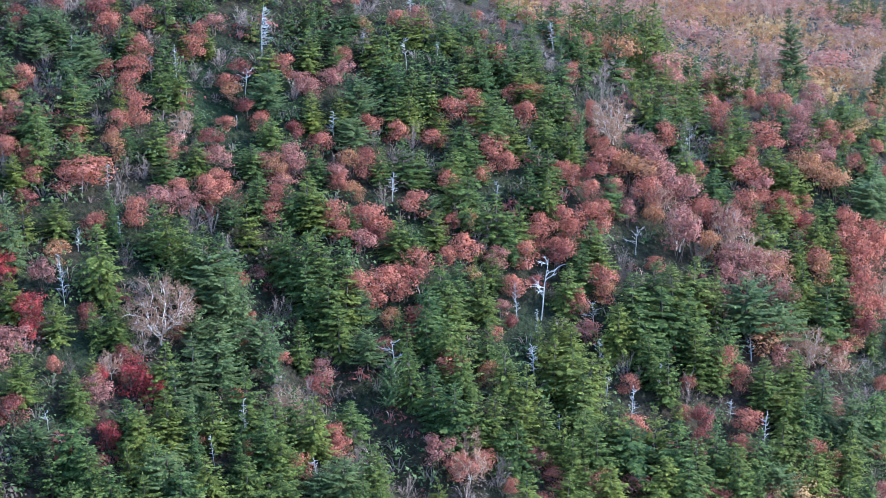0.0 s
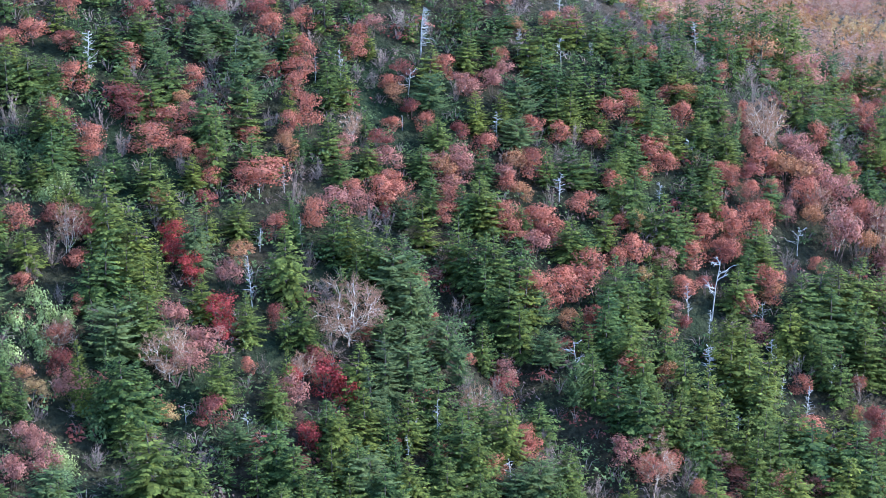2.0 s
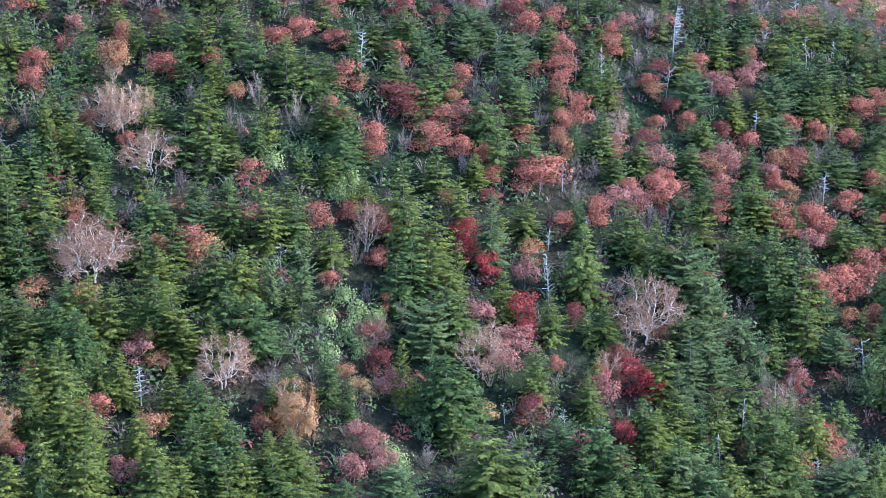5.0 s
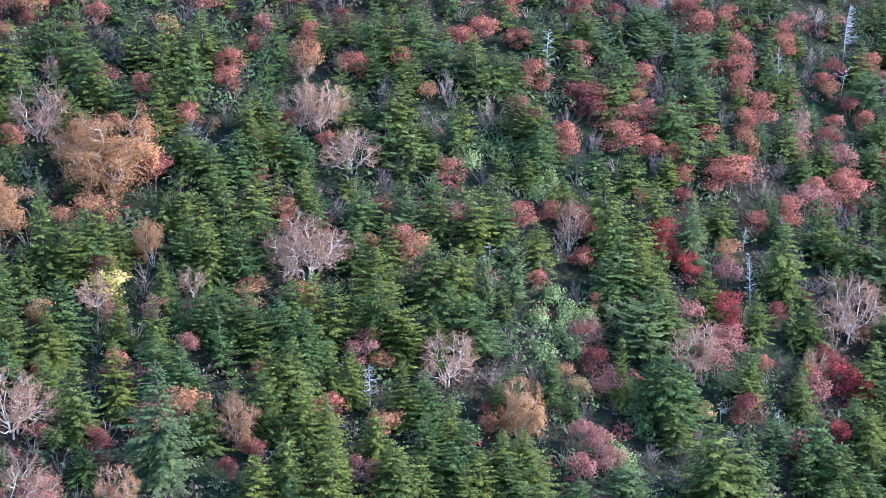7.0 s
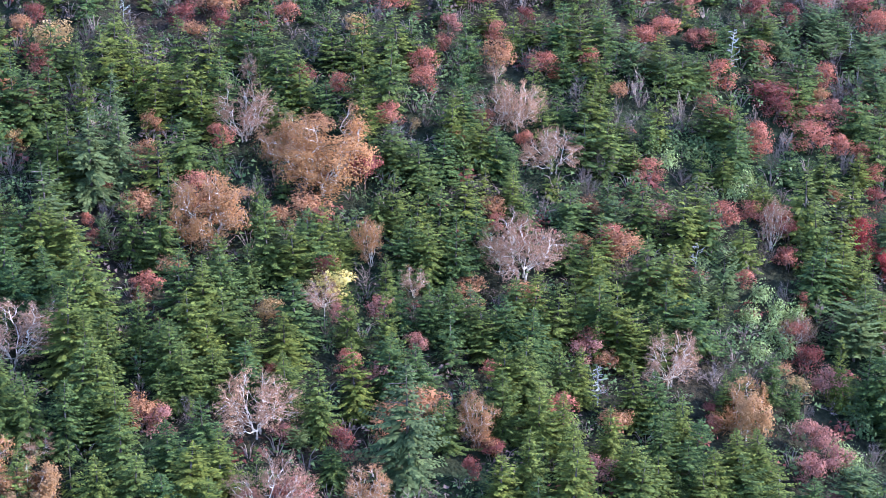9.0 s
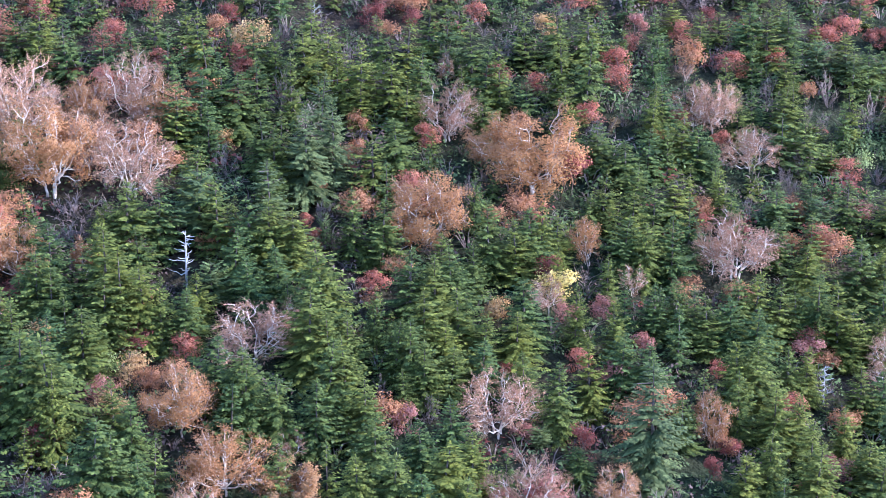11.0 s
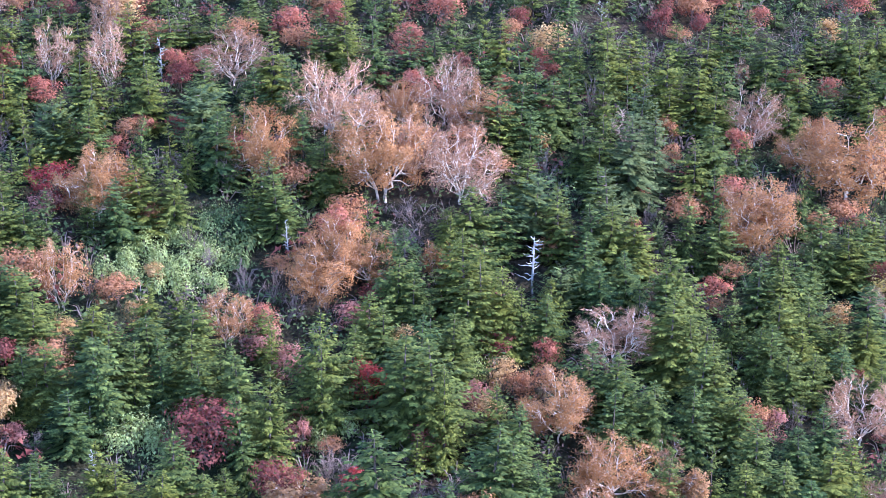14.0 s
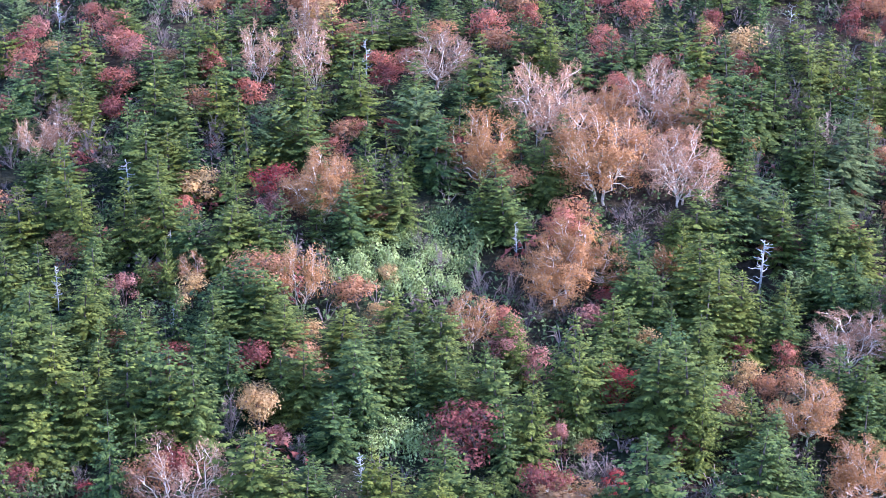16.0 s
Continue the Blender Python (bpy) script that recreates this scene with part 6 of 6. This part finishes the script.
grove("salmon",
      (5.4, 220.5, 3.2, 1.12), (-1.2, 220.9, 2.5, 1.45), (-33.1, 220.9, 3.5, 1.39), (13.0, 221.7, 3.5, 1.01), (14.6, 222.0, 3.2, 0.80), (5.1, 222.4, 3.2, 1.45),
      (-36.6, 223.1, 4.2, 1.08), (22.8, 223.1, 5.0, 0.93), (-27.8, 223.3, 3.5, 1.10), (42.5, 223.4, 3.6, 1.30), (29.3, 223.8, 4.3, 1.08), (-17.8, 224.3, 3.2, 1.09),
      (3.4, 225.0, 2.5, 1.45), (48.8, 225.3, 5.9, 1.08), (34.5, 225.8, 5.1, 0.83), (0.7, 225.9, 3.6, 1.45), (-27.3, 225.9, 2.8, 1.08), (18.8, 226.2, 4.0, 1.58),
      (-33.3, 226.4, 3.2, 1.29), (47.1, 227.1, 5.9, 0.90), (2.8, 228.1, 2.9, 1.45), (9.4, 228.3, 4.0, 0.92))
grove("salmon",
      (37.2, 228.8, 3.7, 1.16), (42.2, 228.8, 2.9, 1.08), (40.5, 228.9, 2.9, 1.27), (50.8, 228.9, 5.2, 1.03), (18.3, 229.3, 2.9, 1.08), (-11.4, 229.4, 3.2, 0.96),
      (17.0, 229.9, 2.9, 0.90), (49.9, 230.1, 5.2, 1.03), (39.4, 230.3, 3.3, 1.29), (47.0, 230.7, 5.2, 0.93), (29.7, 230.9, 2.6, 1.03), (7.6, 231.6, 2.6, 0.91),
      (42.3, 232.0, 3.0, 0.90), (35.3, 232.8, 4.1, 1.31), (37.0, 233.3, 3.0, 1.81), (26.0, 233.9, 4.5, 0.84), (17.2, 233.9, 3.3, 0.64), (32.5, 235.9, 3.0, 1.27),
      (36.6, 237.7, 2.6, 0.83), (15.1, 239.8, 2.9, 0.95), (38.4, 241.3, 4.2, 1.58), (50.1, 242.0, 3.5, 0.96))
grove("salmon",
      (4.8, 242.7, 1.9, 1.04), (34.0, 244.5, 4.3, 0.92), (47.7, 246.9, 3.9, 1.01), (49.9, 247.3, 2.7, 1.03), (53.5, 247.3, 3.1, 0.90), (7.4, 249.7, 1.9, 0.69),
      (4.2, 249.7, 1.9, 1.16), (33.5, 251.8, 3.6, 0.80), (40.0, 252.5, 3.6, 0.64), (42.5, 252.6, 4.8, 1.20), (16.0, 256.1, 3.0, 1.04), (16.3, 256.3, 3.3, 1.04),
      (18.0, 256.5, 4.6, 1.04), (39.4, 258.4, 3.7, 0.80), (21.0, 259.0, 2.6, 1.04), (14.2, 261.1, 3.6, 1.04), (30.1, 262.1, 5.6, 0.55), (27.6, 263.1, 5.9, 0.55),
      (36.6, 263.8, 4.5, 0.67), (31.1, 264.2, 4.1, 0.59), (26.2, 264.6, 6.3, 0.57), (35.3, 264.8, 5.1, 0.71))
grove("salmon",
      (25.6, 267.1, 2.5, 0.87))
grove("pink",
      (-161.8, 134.3, 2.2, 1.47), (-141.7, 137.3, 3.7, 0.73), (-98.5, 139.4, 2.4, 1.47), (-95.2, 139.9, 4.3, 1.14), (-142.7, 144.3, 3.8, 0.92), (-128.7, 144.4, 2.9, 1.10),
      (-105.9, 146.0, 3.4, 1.05), (-145.0, 146.7, 3.4, 1.26), (-96.7, 148.1, 2.0, 1.47), (-174.7, 150.5, 2.9, 1.10), (-71.7, 150.7, 3.0, 1.22), (-138.5, 150.9, 3.0, 1.47),
      (-52.2, 153.3, 3.1, 1.47), (-89.4, 155.1, 3.6, 1.05), (-163.2, 155.4, 2.0, 1.83), (-53.6, 156.4, 3.7, 1.05), (-51.1, 158.0, 3.2, 1.22), (-51.9, 159.9, 3.2, 0.98),
      (-53.3, 160.4, 3.2, 0.98), (-86.4, 160.6, 2.6, 1.17), (-92.7, 162.4, 2.1, 1.47), (-164.0, 163.1, 2.6, 1.47))
grove("pink",
      (-72.0, 163.6, 3.2, 1.22), (-89.4, 164.0, 2.7, 1.03), (-50.2, 167.3, 3.9, 1.05), (-40.5, 172.8, 4.0, 1.26), (-31.8, 173.1, 3.7, 1.13), (-39.6, 175.4, 4.0, 1.26),
      (-42.6, 177.4, 4.1, 1.05), (-0.5, 179.9, 3.6, 1.22), (14.4, 182.6, 3.1, 0.88), (9.1, 183.0, 3.1, 1.17), (-64.0, 183.9, 3.0, 1.32), (18.7, 184.2, 3.1, 1.47),
      (-183.4, 185.1, 3.5, 1.22), (-38.1, 185.3, 3.6, 0.98), (-178.5, 185.9, 3.5, 1.22), (-12.1, 186.9, 3.1, 1.17), (32.6, 188.6, 2.6, 1.28), (40.1, 191.8, 3.3, 1.17),
      (-188.7, 193.4, 3.0, 1.32), (45.8, 195.0, 4.0, 0.98), (-28.6, 197.9, 4.5, 1.15), (36.4, 199.6, 2.3, 1.05))
grove("pink",
      (5.9, 200.5, 2.3, 1.26), (-8.4, 201.5, 3.3, 1.32), (-83.6, 206.5, 3.2, 1.03), (5.7, 206.8, 3.0, 1.30), (-27.9, 207.2, 3.6, 1.07), (-23.6, 207.3, 3.3, 1.32),
      (36.5, 207.8, 3.4, 1.17), (-16.9, 207.9, 2.7, 1.47), (-15.5, 209.5, 4.0, 0.86), (-18.8, 209.9, 3.0, 1.30), (-16.4, 210.4, 4.0, 1.22), (-11.4, 210.6, 3.4, 1.03),
      (37.3, 214.0, 6.3, 0.73), (31.5, 214.1, 4.9, 1.05), (26.2, 217.7, 7.0, 0.88), (32.6, 217.7, 5.0, 1.26), (35.9, 218.3, 5.7, 1.28), (20.6, 219.5, 3.5, 0.88),
      (-14.9, 221.8, 3.1, 1.30), (-15.9, 222.8, 2.8, 1.10), (33.2, 223.0, 5.0, 1.05), (-12.5, 224.2, 3.2, 1.14))
grove("pink",
      (31.0, 224.3, 4.3, 0.98), (25.5, 225.0, 5.1, 1.05), (27.9, 225.5, 5.1, 1.15), (25.0, 226.5, 4.4, 0.98), (-11.1, 226.6, 3.6, 1.03), (-25.7, 227.6, 2.8, 1.47),
      (23.9, 228.9, 4.4, 1.22), (22.6, 230.0, 4.4, 1.22), (37.1, 231.0, 3.7, 1.17), (15.1, 231.5, 2.9, 0.92), (46.0, 238.8, 4.6, 0.86), (44.1, 244.7, 3.1, 1.65),
      (44.2, 249.7, 4.0, 1.17), (28.2, 258.6, 7.5, 1.05), (48.2, 262.4, 5.0, 0.98))
grove("crimson",
      (-174.5, 129.1, 1.3, 1.46), (-137.1, 143.3, 4.4, 0.85), (-137.6, 134.3, 1.8, 1.46), (-163.9, 165.6, 3.7, 1.46), (-29.7, 169.0, 3.4, 0.93), (-31.6, 175.7, 2.6, 0.98),
      (-26.9, 175.9, 3.5, 0.98), (-28.4, 176.4, 4.1, 1.15), (-38.1, 178.8, 2.9, 1.02), (-38.6, 180.8, 3.6, 1.22), (-41.6, 185.1, 2.4, 1.10), (-42.0, 186.4, 3.0, 1.17),
      (-43.5, 187.5, 3.0, 1.17), (-43.6, 189.6, 3.1, 1.17), (41.9, 228.7, 2.6, 1.05))
grove("dark",
      (-142.6, 131.4, 4.4, 1.15), (-178.7, 128.7, 2.6, 1.48), (-148.0, 135.6, 5.5, 1.23), (-132.3, 139.0, 2.8, 1.48), (-164.3, 142.5, 3.8, 1.20), (-82.0, 147.4, 2.5, 0.89), (-92.3, 147.8, 3.0, 0.99),
      (-80.2, 150.6, 2.0, 1.48), (-127.1, 151.0, 2.5, 1.48), (-175.5, 151.1, 2.0, 1.11), (-123.3, 151.6, 2.5, 1.18), (-136.9, 154.4, 2.0, 1.85), (-61.2, 161.5, 1.6, 1.48),
      (-94.1, 166.2, 3.2, 1.11), (-38.0, 168.1, 3.4, 1.23), (-52.0, 170.1, 3.4, 0.99), (-154.7, 176.1, 2.2, 1.48), (-179.0, 177.1, 3.4, 1.23), (-47.0, 180.0, 1.8, 1.72),
      (-33.6, 182.7, 2.4, 1.11), (-12.1, 183.1, 3.3, 1.08), (-155.4, 183.8, 2.9, 1.48), (-51.3, 186.1, 3.0, 1.48))
grove("dark",
      (-136.9, 186.2, 2.3, 1.11), (26.2, 192.2, 3.2, 1.03), (-3.1, 192.5, 2.5, 1.11), (26.4, 194.4, 3.9, 0.99), (-124.0, 198.3, 3.1, 0.89), (7.0, 198.6, 2.6, 0.92),
      (-106.0, 201.1, 3.1, 0.89), (-109.9, 201.1, 3.1, 1.18), (-7.0, 203.2, 3.0, 1.31), (-50.2, 204.7, 3.2, 1.33), (-50.6, 206.3, 3.6, 1.75), (12.2, 209.9, 3.7, 1.08),
      (-24.4, 210.1, 2.7, 1.48), (-75.5, 211.5, 2.3, 1.06), (-16.1, 215.1, 2.7, 1.11), (47.0, 216.1, 4.3, 1.23), (-22.3, 221.6, 2.8, 1.29), (34.2, 266.3, 4.2, 1.18))

# ---- the rest of the forest ----
class Room:
    """Which spots are still free."""

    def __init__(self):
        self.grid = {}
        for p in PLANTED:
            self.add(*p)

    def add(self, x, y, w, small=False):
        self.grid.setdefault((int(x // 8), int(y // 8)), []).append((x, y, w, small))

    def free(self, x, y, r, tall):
        """Nothing too near, nothing tall hiding a small bright tree uphill from the camera."""
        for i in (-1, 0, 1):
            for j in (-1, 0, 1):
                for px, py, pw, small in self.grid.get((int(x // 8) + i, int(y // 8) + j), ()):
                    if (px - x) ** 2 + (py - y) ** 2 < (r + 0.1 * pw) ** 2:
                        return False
                    # keeps the camera's sightline to the small tree clear
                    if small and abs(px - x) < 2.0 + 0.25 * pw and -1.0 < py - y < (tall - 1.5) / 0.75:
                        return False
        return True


def fill(step, reach, x0, x1, y0, y1, chooser, rng):
    room = Room()
    for i in range(int((x1 - x0) / step)):
        for j in range(int((y1 - y0) / step)):
            x = x0 + step * (i + rng.uniform(0, 1))
            y = y0 + step * (j + rng.uniform(0, 1))
            pick = chooser(x, y, rng)
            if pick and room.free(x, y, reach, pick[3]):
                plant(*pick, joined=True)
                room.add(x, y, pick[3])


def forest(x, y, rng):
    if y > 268:
        return None
    k = rng.random()
    shown = 160 + 0.33 * min(x, 10) < y < (250 + 0.24 * x if x < 5 else 270) and -192 < x < 56
    if not shown and rng.random() < 0.7:
        return None
    if k < (0.6 if x > -62 and y > 185 else 0.38):
        mixed = ["salmon", "pink", "dark", "brush", "brush", "brush"] if x > -62 else ["salmon", "orange", "orange", "ochre", "dark", "brush", "brush"]
        return (rng.choice(mixed), x, y, rng.uniform(2.0, 3.6) if x > -62 else rng.uniform(2.4, 4.6), 1.3)
    return ("young_fir", x, y, rng.uniform(3.0, 6.5), rng.uniform(0.9, 1.2))


def floor_plants(x, y, rng):
    k = rng.random()
    return ("low_green" if k < 0.66 else "low_brown" if k < 0.9 else "low_red", x, y, rng.uniform(0.8, 2.1), 1.0)


def moor(x, y, rng):
    if y < 271:
        return None
    k = rng.random()
    if (k < 0.04 and y < 330) or (k < 0.5 and 92 < x < 125 and 390 < y < 540):
        return ("young_fir", x, y, rng.uniform(5, 9), 0.8)
    gold = math.sin(x * 0.11 + 0.9) + math.sin(y * 0.045 + x * 0.03) + rng.uniform(-0.4, 0.4)
    if gold > 0.55:
        return ("moor_gold", x, y, rng.uniform(3.0, 5.0), 1.5)
    if gold < -1.1:
        return ("low_brown", x, y, rng.uniform(0.6, 1.2), 2.0) if k < 0.6 else None
    kind = "moor_birch" if k < 0.6 else "moor_bush"
    return (kind, x, y, rng.uniform(4, 7.5) if k < 0.6 else rng.uniform(2.0, 3.6), 1.4)


fill(3.0, 1.35, -205.0, 70.0, 112.0, 270.0, forest, random.Random(77))
join_rest("forest", "mixed forest of firs, pines and small red maples filling the slope", "forest")
fill(2.3, 0.4, -190.0, 58.0, 122.0, 248.0, floor_plants, random.Random(78))
join_rest("undergrowth", "low green, brown and reddish undergrowth between the trees", "undergrowth")
fill(6.3, 1.0, 10.0, 122.0, 245.0, 560.0, moor, random.Random(79))
join_rest("moor_thicket", "pink, ochre and orange thicket of birch and shrubs behind the ridge", "thicket")
